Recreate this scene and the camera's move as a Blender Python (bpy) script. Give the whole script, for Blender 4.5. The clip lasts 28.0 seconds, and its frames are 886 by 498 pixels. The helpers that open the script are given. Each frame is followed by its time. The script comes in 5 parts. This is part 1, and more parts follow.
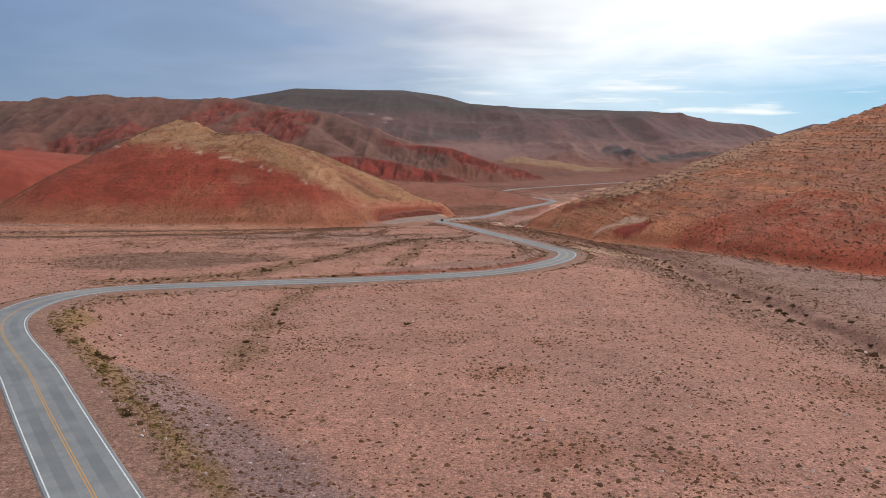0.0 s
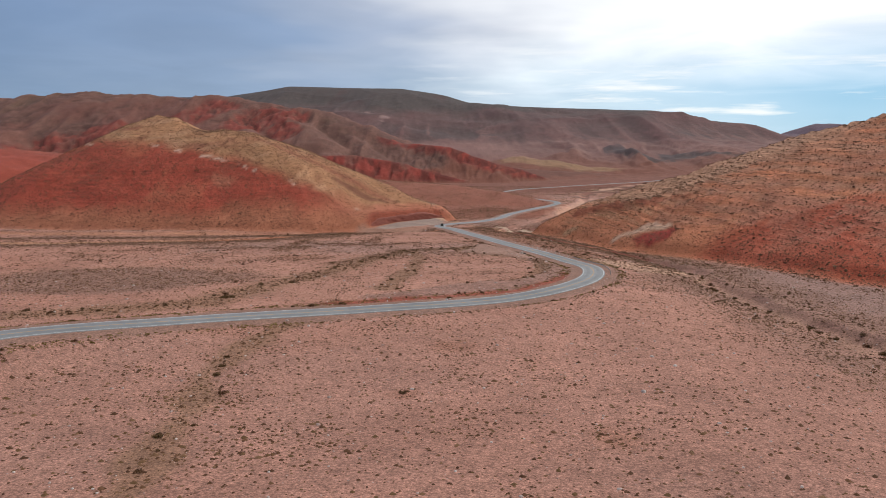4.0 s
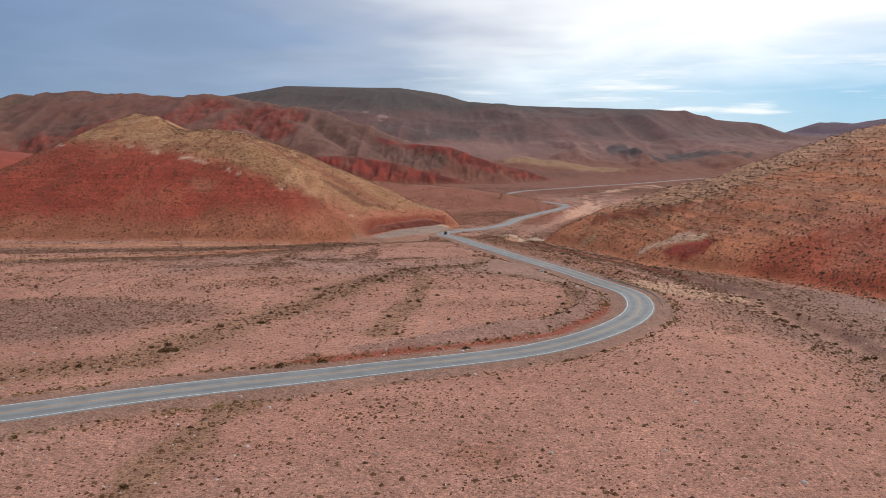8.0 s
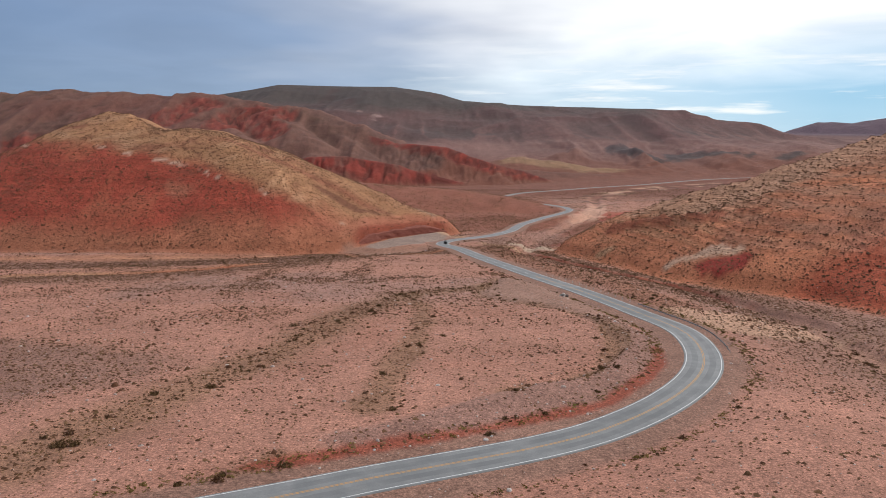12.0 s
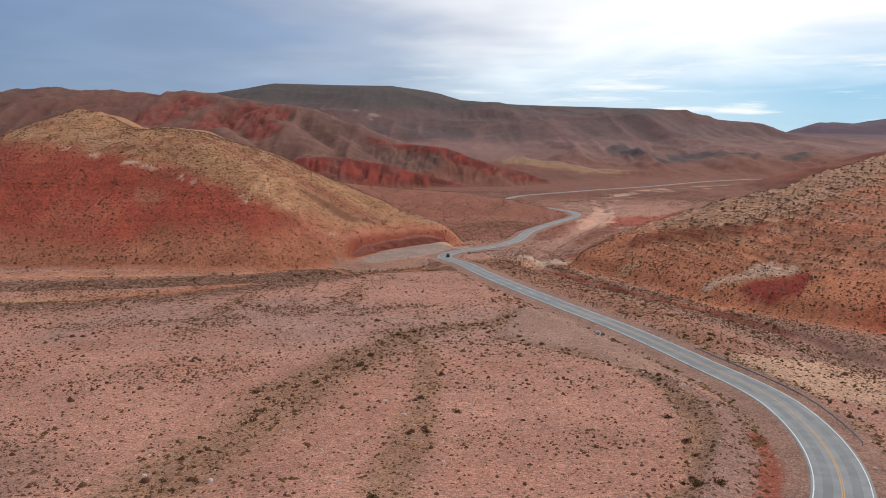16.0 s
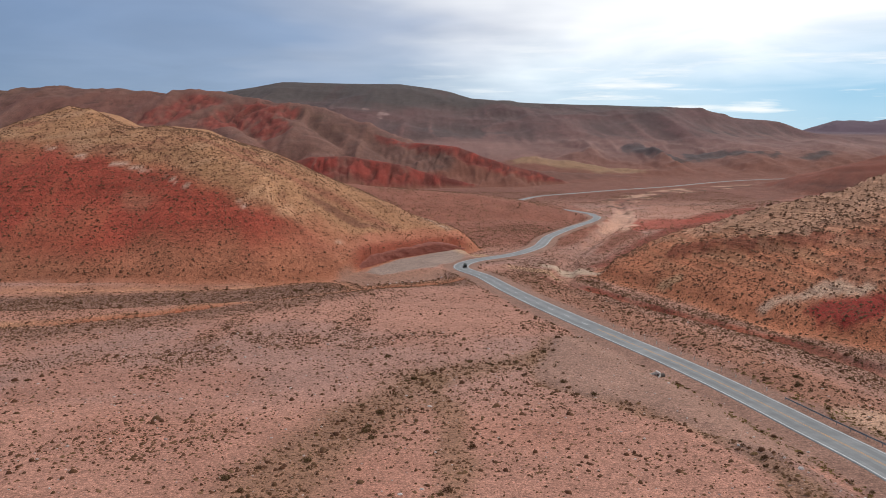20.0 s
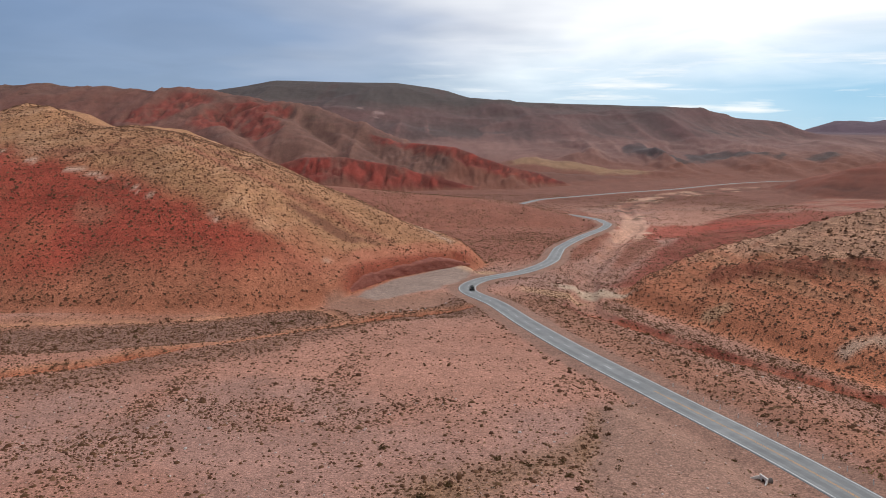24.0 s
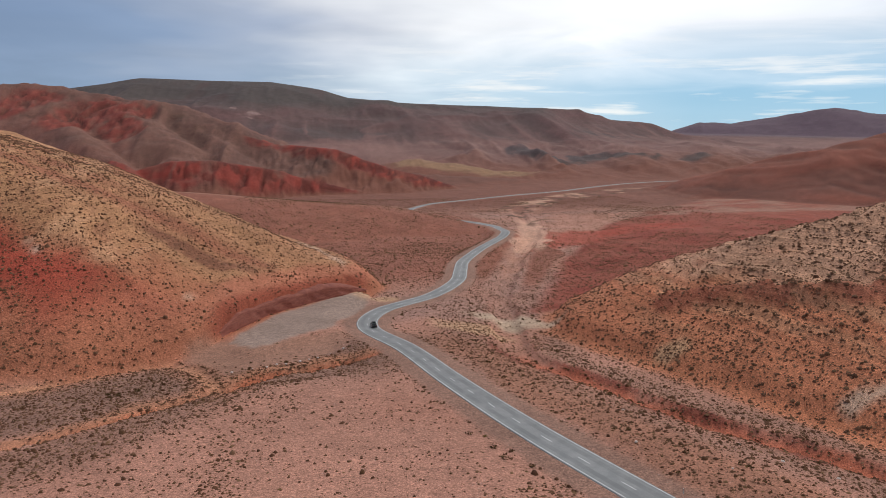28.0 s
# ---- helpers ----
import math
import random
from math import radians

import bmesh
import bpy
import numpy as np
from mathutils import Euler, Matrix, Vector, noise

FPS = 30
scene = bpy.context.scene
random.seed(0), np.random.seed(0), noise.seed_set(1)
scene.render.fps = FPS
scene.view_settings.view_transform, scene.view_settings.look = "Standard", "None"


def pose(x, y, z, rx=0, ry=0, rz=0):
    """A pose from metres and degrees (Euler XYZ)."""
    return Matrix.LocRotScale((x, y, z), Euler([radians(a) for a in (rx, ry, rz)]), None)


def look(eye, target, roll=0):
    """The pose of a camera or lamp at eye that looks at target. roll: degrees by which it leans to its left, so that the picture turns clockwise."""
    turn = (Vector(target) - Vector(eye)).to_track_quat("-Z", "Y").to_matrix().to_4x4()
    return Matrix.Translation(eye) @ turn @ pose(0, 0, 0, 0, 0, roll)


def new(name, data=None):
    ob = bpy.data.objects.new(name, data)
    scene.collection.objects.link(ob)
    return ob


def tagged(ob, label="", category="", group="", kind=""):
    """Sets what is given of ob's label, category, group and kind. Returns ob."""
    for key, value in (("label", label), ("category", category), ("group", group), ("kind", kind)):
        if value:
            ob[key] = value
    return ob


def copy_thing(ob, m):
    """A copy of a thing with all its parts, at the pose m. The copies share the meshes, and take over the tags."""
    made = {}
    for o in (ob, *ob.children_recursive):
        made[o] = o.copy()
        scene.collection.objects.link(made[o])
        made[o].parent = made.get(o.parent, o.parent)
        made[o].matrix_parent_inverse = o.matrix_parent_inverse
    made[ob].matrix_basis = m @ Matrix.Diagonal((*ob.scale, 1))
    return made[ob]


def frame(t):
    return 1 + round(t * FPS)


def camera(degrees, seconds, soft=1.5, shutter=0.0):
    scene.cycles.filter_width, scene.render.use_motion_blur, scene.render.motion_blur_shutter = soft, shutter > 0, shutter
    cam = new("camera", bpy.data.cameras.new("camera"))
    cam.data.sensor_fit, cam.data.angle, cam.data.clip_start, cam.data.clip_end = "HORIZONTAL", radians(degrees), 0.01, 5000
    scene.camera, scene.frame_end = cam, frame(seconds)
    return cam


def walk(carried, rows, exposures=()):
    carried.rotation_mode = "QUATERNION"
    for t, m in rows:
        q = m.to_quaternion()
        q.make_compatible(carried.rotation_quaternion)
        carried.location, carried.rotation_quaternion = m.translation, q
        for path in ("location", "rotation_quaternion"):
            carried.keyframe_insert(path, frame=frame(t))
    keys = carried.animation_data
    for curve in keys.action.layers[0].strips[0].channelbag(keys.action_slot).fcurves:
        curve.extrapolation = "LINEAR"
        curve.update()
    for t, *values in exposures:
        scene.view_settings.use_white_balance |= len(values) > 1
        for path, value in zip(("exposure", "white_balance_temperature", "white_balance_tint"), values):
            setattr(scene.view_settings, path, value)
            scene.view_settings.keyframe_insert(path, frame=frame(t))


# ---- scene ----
cam = camera(61.00, 28.0, soft=0.85)
# seconds, eye, target, roll
PATH = [
    (0.0, (-0.23, 1.00, 36.92), (-0.134, 99.842, 21.763), -0.06),
    (0.5, (-0.40, 5.59, 36.46), (-0.201, 104.435, 21.308), -0.10),
    (1.0, (-0.59, 10.79, 36.20), (-0.342, 109.637, 21.033), -0.05),
    (2.0, (-1.11, 22.93, 35.93), (-0.759, 121.771, 20.740), -0.10),
    (3.0, (-1.87, 36.28, 35.49), (-1.338, 135.113, 20.267), 0.16),
    (3.5, (-2.17, 43.03, 35.21), (-1.647, 141.856, 19.968), 0.11),
    (4.5, (-2.80, 55.72, 35.06), (-2.278, 154.556, 19.884), -0.02),
    (5.5, (-3.45, 68.10, 34.89), (-2.937, 166.950, 19.777), -0.14),
    (6.0, (-3.86, 74.46, 34.79), (-3.313, 173.307, 19.641), -0.05),
    (7.0, (-4.54, 86.94, 34.57), (-3.947, 185.780, 19.380), -0.05),
    (8.0, (-5.34, 99.45, 34.39), (-4.665, 198.282, 19.160), -0.09),
    (9.0, (-6.11, 111.39, 34.43), (-5.308, 210.210, 19.162), -0.04),
    (10.0, (-6.84, 122.77, 34.34), (-5.875, 221.594, 19.064), -0.07),
    (11.0, (-7.46, 133.55, 34.27), (-6.293, 232.374, 19.018), -0.09),
    (12.0, (-7.89, 143.38, 34.33), (-6.520, 242.199, 19.064), -0.06),
    (12.5, (-8.01, 148.38, 34.32), (-6.562, 247.191, 19.006), -0.14),
    (13.5, (-8.06, 158.99, 34.64), (-6.464, 257.786, 19.277), -0.04),
    (14.5, (-8.43, 170.62, 34.95), (-6.735, 269.423, 19.595), 0.01),
    (15.0, (-8.95, 176.98, 34.95), (-7.204, 275.779, 19.625), -0.04),
    (16.0, (-10.12, 190.14, 34.67), (-8.314, 288.943, 19.348), 0.03),
    (16.5, (-10.64, 196.18, 34.47), (-8.819, 294.980, 19.165), 0.09),
    (17.0, (-11.05, 201.30, 34.33), (-9.433, 300.117, 19.055), 0.10),
    (17.5, (-11.40, 205.50, 34.25), (-10.079, 304.327, 19.028), 0.06),
    (18.0, (-11.73, 209.16, 34.23), (-10.679, 307.990, 19.029), 0.07),
    (18.5, (-11.97, 212.79, 34.23), (-11.142, 311.610, 18.955), -0.01),
    (19.0, (-12.18, 216.74, 34.21), (-11.541, 315.558, 18.879), -0.01),
    (20.0, (-12.83, 226.15, 34.30), (-12.309, 324.950, 18.846), -0.06),
    (21.0, (-13.76, 237.43, 34.76), (-13.223, 336.210, 19.187), 0.01),
    (21.5, (-14.21, 243.30, 35.00), (-13.699, 342.081, 19.437), -0.09),
    (22.5, (-14.88, 255.53, 35.17), (-14.047, 354.306, 19.584), -0.04),
    (23.5, (-15.51, 268.28, 35.20), (-14.369, 367.055, 19.616), 0.03),
    (24.0, (-16.08, 274.96, 35.27), (-14.947, 373.742, 19.729), 0.07),
    (25.0, (-17.17, 288.47, 35.34), (-15.995, 387.246, 19.771), 0.08),
    (25.5, (-17.63, 295.31, 35.42), (-16.440, 394.083, 19.860), 0.07),
    (26.0, (-18.16, 302.36, 35.50), (-15.276, 401.103, 19.958), 0.14),
    (26.5, (-18.66, 309.43, 35.59), (-14.143, 408.116, 20.084), 0.14),
    (27.0, (-19.08, 316.57, 35.66), (-12.669, 415.155, 20.200), 0.17),
    (27.5, (-19.38, 324.01, 35.66), (-7.311, 422.069, 20.197), 0.12),
    (28.0, (-19.61, 331.67, 35.59), (-2.821, 429.044, 20.208), 0.07),
]
walk(cam, [(t, look(eye, target, roll)) for t, eye, target, roll in PATH], [(0.0, 0.0), (26.8, 0.0), (28.0, -0.12)])

# ---- world, sun, exposure ----
SUN_AZ, SUN_EL = radians(38), radians(42)
sun = new("sun", bpy.data.lights.new("sun", "SUN"))
sun.data.energy, sun.data.angle, sun.data.color = 1.42, radians(11), (1.0, 0.95, 0.88)
sun.matrix_world = look((0, 0, 0), (-math.sin(SUN_AZ) * math.cos(SUN_EL), -math.cos(SUN_AZ) * math.cos(SUN_EL), -math.sin(SUN_EL)))
tagged(sun, kind="structure")


def sky_world():
    w = bpy.data.worlds.new("sky")
    scene.world = w
    w.use_nodes = True
    nt = w.node_tree
    nt.nodes.clear()
    N, L = nt.nodes.new, nt.links.new
    out, bg = N("ShaderNodeOutputWorld"), N("ShaderNodeBackground")
    co = N("ShaderNodeTexCoord")
    sky = N("ShaderNodeTexSky")
    sky.sky_type, sky.sun_disc, sky.sun_elevation, sky.sun_rotation = "NISHITA", False, SUN_EL, SUN_AZ
    sky.altitude, sky.air_density, sky.dust_density = 3500, 1.0, 1.5
    sc = N("ShaderNodeMixRGB")
    sc.blend_type, sc.inputs[0].default_value, sc.inputs[2].default_value = "MULTIPLY", 1, (0.10, 0.10, 0.10, 1)
    L(sky.outputs[0], sc.inputs[1])

    def math_node(op, a, b=None, clamp=False):
        n = N("ShaderNodeMath")
        n.operation, n.use_clamp = op, clamp
        for i, v in enumerate((a, b)):
            if isinstance(v, (int, float)):
                n.inputs[i].default_value = v
            elif v is not None:
                L(v, n.inputs[i])
        return n.outputs[0]

    sep = N("ShaderNodeSeparateXYZ")
    L(co.outputs["Generated"], sep.inputs[0])
    X, Y, Z = sep.outputs
    # cloud sheet seen in perspective: direction divided by its height
    zz = math_node("ADD", math_node("MAXIMUM", Z, 0.0), 0.12)
    comb = N("ShaderNodeCombineXYZ")
    L(math_node("DIVIDE", X, zz), comb.inputs[0])
    L(math_node("DIVIDE", Y, zz), comb.inputs[1])
    big, small = N("ShaderNodeTexNoise"), N("ShaderNodeTexNoise")
    big.inputs["Scale"].default_value, big.inputs["Detail"].default_value = 0.55, 4
    small.inputs["Scale"].default_value, small.inputs["Detail"].default_value, small.inputs["Roughness"].default_value = 1.0, 5, 0.5
    small.inputs["Distortion"].default_value = 0.6
    L(comb.outputs[0], big.inputs[0])
    L(comb.outputs[0], small.inputs[0])
    # thick grey bank to one side, thin bright veil round the sun
    az = math_node("ADD", math_node("MULTIPLY", X, 1.5), math_node("MULTIPLY", math_node("SUBTRACT", big.outputs[0], 0.5), 0.9))
    az = math_node("ADD", az, math_node("MULTIPLY", Z, 0.75))
    ramp = N("ShaderNodeValToRGB")
    r = ramp.color_ramp
    r.elements[0].position, r.elements[0].color = 0.0, (0.20, 0.29, 0.46, 1)
    r.elements[1].position, r.elements[1].color = 1.0, (0.92, 0.98, 1.05, 1)
    for p, c in ((0.18, (0.27, 0.36, 0.53, 1)), (0.34, (0.45, 0.51, 0.64, 1)), (0.45, (0.78, 0.80, 0.86, 1)), (0.56, (1.15, 1.15, 1.15, 1)), (0.8, (1.2, 1.2, 1.22, 1))):
        e = r.elements.new(p)
        e.color = c
    L(math_node("ADD", math_node("MULTIPLY", az, 0.60), 0.36, True), ramp.inputs[0])
    # streaks
    streak = N("ShaderNodeMapRange")
    streak.inputs[1].default_value, streak.inputs[2].default_value, streak.inputs[3].default_value, streak.inputs[4].default_value = 0.3, 0.72, 0.90, 1.08
    L(small.outputs[0], streak.inputs[0])
    cl = N("ShaderNodeMixRGB")
    cl.blend_type, cl.inputs[0].default_value = "MULTIPLY", 1
    L(ramp.outputs[0], cl.inputs[1])
    L(streak.outputs[0], cl.inputs[2])
    # clear gap low over the horizon
    gap = N("ShaderNodeMapRange")
    gap.inputs[1].default_value, gap.inputs[2].default_value, gap.inputs[3].default_value, gap.inputs[4].default_value = 0.05, 0.125, 0.92, 0.0
    L(math_node("ADD", Z, math_node("MULTIPLY", math_node("SUBTRACT", small.outputs[0], 0.5), 0.07)), gap.inputs[0])
    gm = math_node("MULTIPLY", gap.outputs[0], math_node("ADD", math_node("MULTIPLY", X, 1.6), 0.25, True), True)
    blue = N("ShaderNodeMixRGB")
    blue.inputs[2].default_value = (0.27, 0.56, 0.80, 1)
    L(gm, blue.inputs[0])
    L(cl.outputs[0], blue.inputs[1])
    # thin bright cloud bars low over the ridge
    low = N("ShaderNodeCombineXYZ")
    L(math_node("MULTIPLY", X, 6.0), low.inputs[0])
    L(math_node("MULTIPLY", Z, 55.0), low.inputs[1])
    bars = N("ShaderNodeTexNoise")
    bars.inputs["Scale"].default_value, bars.inputs["Detail"].default_value, bars.inputs["Roughness"].default_value = 1.0, 5, 0.55
    L(low.outputs[0], bars.inputs[0])
    bar = N("ShaderNodeMapRange")
    bar.inputs[1].default_value, bar.inputs[2].default_value, bar.inputs[3].default_value, bar.inputs[4].default_value = 0.53, 0.66, 0.0, 0.85
    L(bars.outputs[0], bar.inputs[0])
    band = N("ShaderNodeMapRange")
    band.inputs[1].default_value, band.inputs[2].default_value, band.inputs[3].default_value, band.inputs[4].default_value = 0.07, 0.14, 1.0, 0.0
    L(Z, band.inputs[0])
    lit = N("ShaderNodeMixRGB")
    lit.inputs[2].default_value = (1.05, 1.05, 1.04, 1)
    L(math_node("MULTIPLY", math_node("MULTIPLY", bar.outputs[0], band.outputs[0]), math_node("ADD", math_node("MULTIPLY", X, 5.0), 0.35, True)), lit.inputs[0])
    L(blue.outputs[0], lit.inputs[1])
    mixs = N("ShaderNodeMixRGB")
    mixs.inputs[0].default_value = 0.85
    L(sc.outputs[0], mixs.inputs[1])
    L(lit.outputs[0], mixs.inputs[2])
    L(mixs.outputs[0], bg.inputs[0])
    bg.inputs[1].default_value = 1.0
    L(bg.outputs[0], out.inputs[0])


sky_world()
scene.view_settings.exposure = 0.0

# ---- plan: units of U metres, x across the valley, y along it ----
U = 1.3
rng = np.random.default_rng(7)


def lattice(seed):
    return np.random.default_rng(seed).random((256, 256))


LAT = [lattice(s) for s in range(11, 17)]


def vnoise(x, y, k=0):
    """Smooth value noise, -1 to 1."""
    g = LAT[k % 6]
    i, j = np.floor(x).astype(int), np.floor(y).astype(int)
    u, v = x - i, y - j
    u, v = u * u * u * (u * (6 * u - 15) + 10), v * v * v * (v * (6 * v - 15) + 10)
    i0, i1, j0, j1 = i & 255, (i + 1) & 255, j & 255, (j + 1) & 255
    return 2 * ((g[i0, j0] * (1 - u) + g[i1, j0] * u) * (1 - v) + (g[i0, j1] * (1 - u) + g[i1, j1] * u) * v) - 1


def fbm(x, y, size, octaves=4, k=0, gain=0.5):
    s, a, t = 0, 1.0, 0
    for o in range(octaves):
        q = 2 ** o / size
        s = s + a * vnoise(x * q + 17.3 * o, y * q + 9.1 * o, k + o)
        t, a = t + a, a * gain
    return s / t


def ridged(x, y, size, octaves=4, k=0):
    s, a, t = 0, 1.0, 0
    for o in range(octaves):
        q = 2 ** o / size
        s = s + a * (1 - 2 * np.abs(vnoise(x * q + 31.7 * o, y * q + 5.9 * o, k + o)))
        t, a = t + a, a * 0.5
    return s / t


def sstep(a, b, v):
    u = np.clip((v - a) / (b - a), 0, 1)
    return u * u * (3 - 2 * u)


def line_dist(x, y, pts, reach=90):
    """Distance to a polyline, and the share of its length at the nearest place. Beyond reach of its bounds: far."""
    pts = np.asarray(pts, float)
    (x0, y0), (x1, y1) = pts[:, :2].min(0) - reach, pts[:, :2].max(0) + reach
    near = (x > x0) & (x < x1) & (y > y0) & (y < y1)
    px, py = x[near], y[near]
    best, at = np.full(px.shape, 1e6), np.zeros(px.shape)
    seg = np.hypot(*(pts[1:, :2] - pts[:-1, :2]).T)
    cum = np.r_[0, np.cumsum(seg)]
    for k in range(len(pts) - 1):
        ax, ay = pts[k, :2]
        dx, dy = pts[k + 1, :2] - pts[k, :2]
        rx, ry = px - ax, py - ay
        u = np.clip((rx * dx + ry * dy) / (dx * dx + dy * dy), 0, 1)
        r = (rx - u * dx) ** 2 + (ry - u * dy) ** 2
        m = r < best
        best[m] = r[m]
        at[m] = cum[k] + u[m] * seg[k]
    d, w = np.full(np.shape(x), 1e3), np.zeros(np.shape(x))
    d[near], w[near] = np.sqrt(best), at / cum[-1]
    return d, w


def road_dist(x, y):
    """Distance to the road's middle and the share of its length, near the road only."""
    d, w = np.full(np.shape(x), 1e3), np.zeros(np.shape(x))
    n, a = len(road_line), 0
    while a < n - 1:
        b = min(a + 12, n - 1)
        q, u = line_dist(x, y, road_line[a:b + 1], 18)
        m = q < d
        d[m], w[m] = q[m], (a + u[m] * (b - a)) / (n - 1)
        a = b
    return d, w


def inside(x, y, poly):
    poly = np.asarray(poly, float)
    c = np.zeros(np.shape(x), bool)
    for (ax, ay), (bx, by) in zip(poly, np.roll(poly, -1, 0)):
        cross = (ay > y) != (by > y)
        c ^= cross & (x < (bx - ax) * (y - ay) / (by - ay + 1e-9) + ax)
    return c


def signed(x, y, poly):
    """Distance from the edge of a polygon, positive inside."""
    d, _ = line_dist(x, y, [*poly, poly[0]])
    return np.where(inside(x, y, poly), d, -d)


ROAD = [
    (-3.0, 21.6, 2.2), (-22.2, 47.0, 3.2), (-41.3, 73.5, 3.9), (-59.9, 101.4, 3.5), (-61.9, 132.1, 0.8),
    (-42.0, 157.0, -2.9), (-14.5, 175.2, -5.4), (12.9, 190.8, -6.8), (32.2, 213.8, -7.9), (40.4, 242.5, -10.0),
    (38.8, 272.5, -12.8), (33.6, 302.2, -14.8), (25.2, 331.3, -16.2), (16.4, 360.5, -17.3), (10.3, 390.7, -19.4),
    (5.3, 420.9, -21.6), (-1.7, 449.9, -23.7), (4.4, 476.3, -25.7), (23.3, 499.9, -26.9), (36.9, 527.2, -27.9),
    (44.2, 556.4, -29.4), (50.9, 585.4, -31.2), (60.8, 613.7, -32.6), (72.3, 641.7, -33.6), (85.2, 669.2, -34.5),
    (97.8, 696.8, -35.4), (107.0, 725.5, -36.4)]
NEAR_ROAD = [(258, -62, 2), (215, -62, 2), (170, -60, 2), (130, -56, 2), (104, -52, 2), (86, -48, 2), (70, -43, 2), (56, -37, 2), (44, -30, 2), (34, -22, 2), (25, -13, 2), (17, -4, 2), (10, 5, 2), (3, 14, 2)]
FAR_ROAD = [(111, 756, -38.6), (112, 780, -39.6), (104, 812, -40.6), (88, 850, -41.6), (74, 895, -42.6), (72, 935, -43.2), (81, 962, -43.6), (104, 1003, -44), (150, 1040, -44), (204, 1084, -44), (282, 1138, -44), (360, 1209, -44), (421, 1256, -44), (499, 1294, -44), (600, 1335, -46)]


def spline(pts, step):
    """Catmull-Rom through the points, resampled at even steps."""
    P = np.asarray(pts, float)
    P = np.vstack([2 * P[0] - P[1], P, 2 * P[-1] - P[-2]])
    out = []
    for i in range(1, len(P) - 2):
        t = np.linspace(0, 1, 24, endpoint=False)[:, None]
        a, b, c, d = P[i - 1], P[i], P[i + 1], P[i + 2]
        out.append(0.5 * (2 * b + (c - a) * t + (2 * a - 5 * b + 4 * c - d) * t ** 2 + (3 * b - a - 3 * c + d) * t ** 3))
    Q = np.vstack([*out, P[-2:-1]])
    s = np.r_[0, np.cumsum(np.hypot(*np.diff(Q[:, :2], axis=0).T))]
    u = np.arange(0, s[-1], step)
    return np.stack([np.interp(u, s, Q[:, i]) for i in range(Q.shape[1])], -1)


road_line = spline(NEAR_ROAD + ROAD + FAR_ROAD, 3.0)

SHADY = road_line[(road_line[:, 1] > 240) & (road_line[:, 1] < 446)]
SHADY = SHADY[np.argsort(SHADY[:, 1])]


def verge(x, y):
    """Shrubby strip between the road and the dry river."""
    e = x - np.interp(y, SHADY[:, 1], SHADY[:, 0]) + 3 * fbm(x, y, 14, 3, 2)
    return sstep(6, 9, e) * sstep(23, 15, e) * sstep(245, 285, y) * sstep(446, 430, y)


# valley floor along the valley
FLOOR_Y = (-400, 0, 60, 90, 120, 145, 180, 225, 265, 300, 345, 400, 450, 500, 560, 640, 735, 820, 1000, 1350, 1930, 2300, 4000)
FLOOR_Z = (14, 3.5, 2.0, 0, -2.2, -3.2, -5, -8.2, -10.3, -13, -16.5, -20, -23.5, -27, -30, -34.5, -38, -42, -45, -46, -16, 10, 60)
WASH = [(84, 40), (70, 110), (70, 150), (72, 190), (74, 240), (80, 280), (76, 314), (66, 340), (57, 352), (47, 362), (42, 374), (36, 390), (31, 402), (30, 416), (37, 450), (52, 520), (72, 580), (92, 640), (128, 730), (150, 820), (170, 930), (230, 1040), (330, 1130), (470, 1240), (700, 1380)]
LEFT_WASH = [(-420, 368), (-250, 364), (-142, 374), (-95, 381), (-65, 394), (-44, 406), (-20, 419), (-4, 428)]
BANK = [(-420, 322), (-250, 318), (-142, 327), (-95, 339), (-79, 350), (-64, 366), (-50, 378), (-38, 394), (-24, 411), (-10, 418), (-2, 420)]
UPPER = [(-300, 398), (-180, 392), (-120, 395), (-75, 405), (-67, 410), (-58, 418), (-48, 424), (-41, 417), (-36, 405), (-31, 394)]
PAD = [(-46, 430), (-34, 413), (-20, 421), (-7, 432), (-9, 447), (-30, 434), (-38, 440)]
BLUFF = [(70, 426), (80, 416), (89, 404), (96, 390), (112, 376)]
PARK = [(-37, 436), (-35, 447), (-27, 466), (-14, 484), (-4, 498), (2, 488), (-3, 472), (-8, 460), (-13, 449), (-30, 432)]
INNER = [(-18, 186), (-8, 193), (4, 203), (12, 209), (18, 215), (24, 228), (26, 236), (25, 252), (22, 263), (30, 255), (35, 238), (31, 221), (25, 209), (14, 196), (-2, 187), (-14, 181)]
STRIP = [(5, 294), (13, 320), (24, 334), (26, 318), (28, 300), (31, 285), (36, 262), (34, 254), (27, 253), (23, 264), (18, 273), (11, 280), (6, 288)]
DITCH = [(-56, 108), (-53, 97), (-44, 85), (-37, 77), (-31, 67), (-24, 58), (-18, 48), (-8, 34)]
DARK = [(-40, 80), (-33, 87), (-22, 73), (-14, 63), (-8, 55), (-2, 46), (-2, 34), (-10, 38), (-19, 51), (-26, 60)]
THICKETS = [[(-59, 252), (-54, 258), (-47, 261), (-39, 264)], [(-55, 290), (-57, 308), (-56, 343)], [(-53, 329), (-38, 311), (-30, 325), (-27, 357)], [(-33, 247), (-25, 259)], [(-70, 300), (-57, 308)], [(1, 137), (0, 127)]]
BAND = [(-75, 165), (-60, 172), (-47, 178), (-43, 192), (-38, 204), (-33, 220), (-27, 244), (-20, 268), (-12, 290), (6, 300)]
ARC = [(-12, 290), (-8, 268), (-8, 252), (-9, 237), (-12, 217), (-13, 196)]
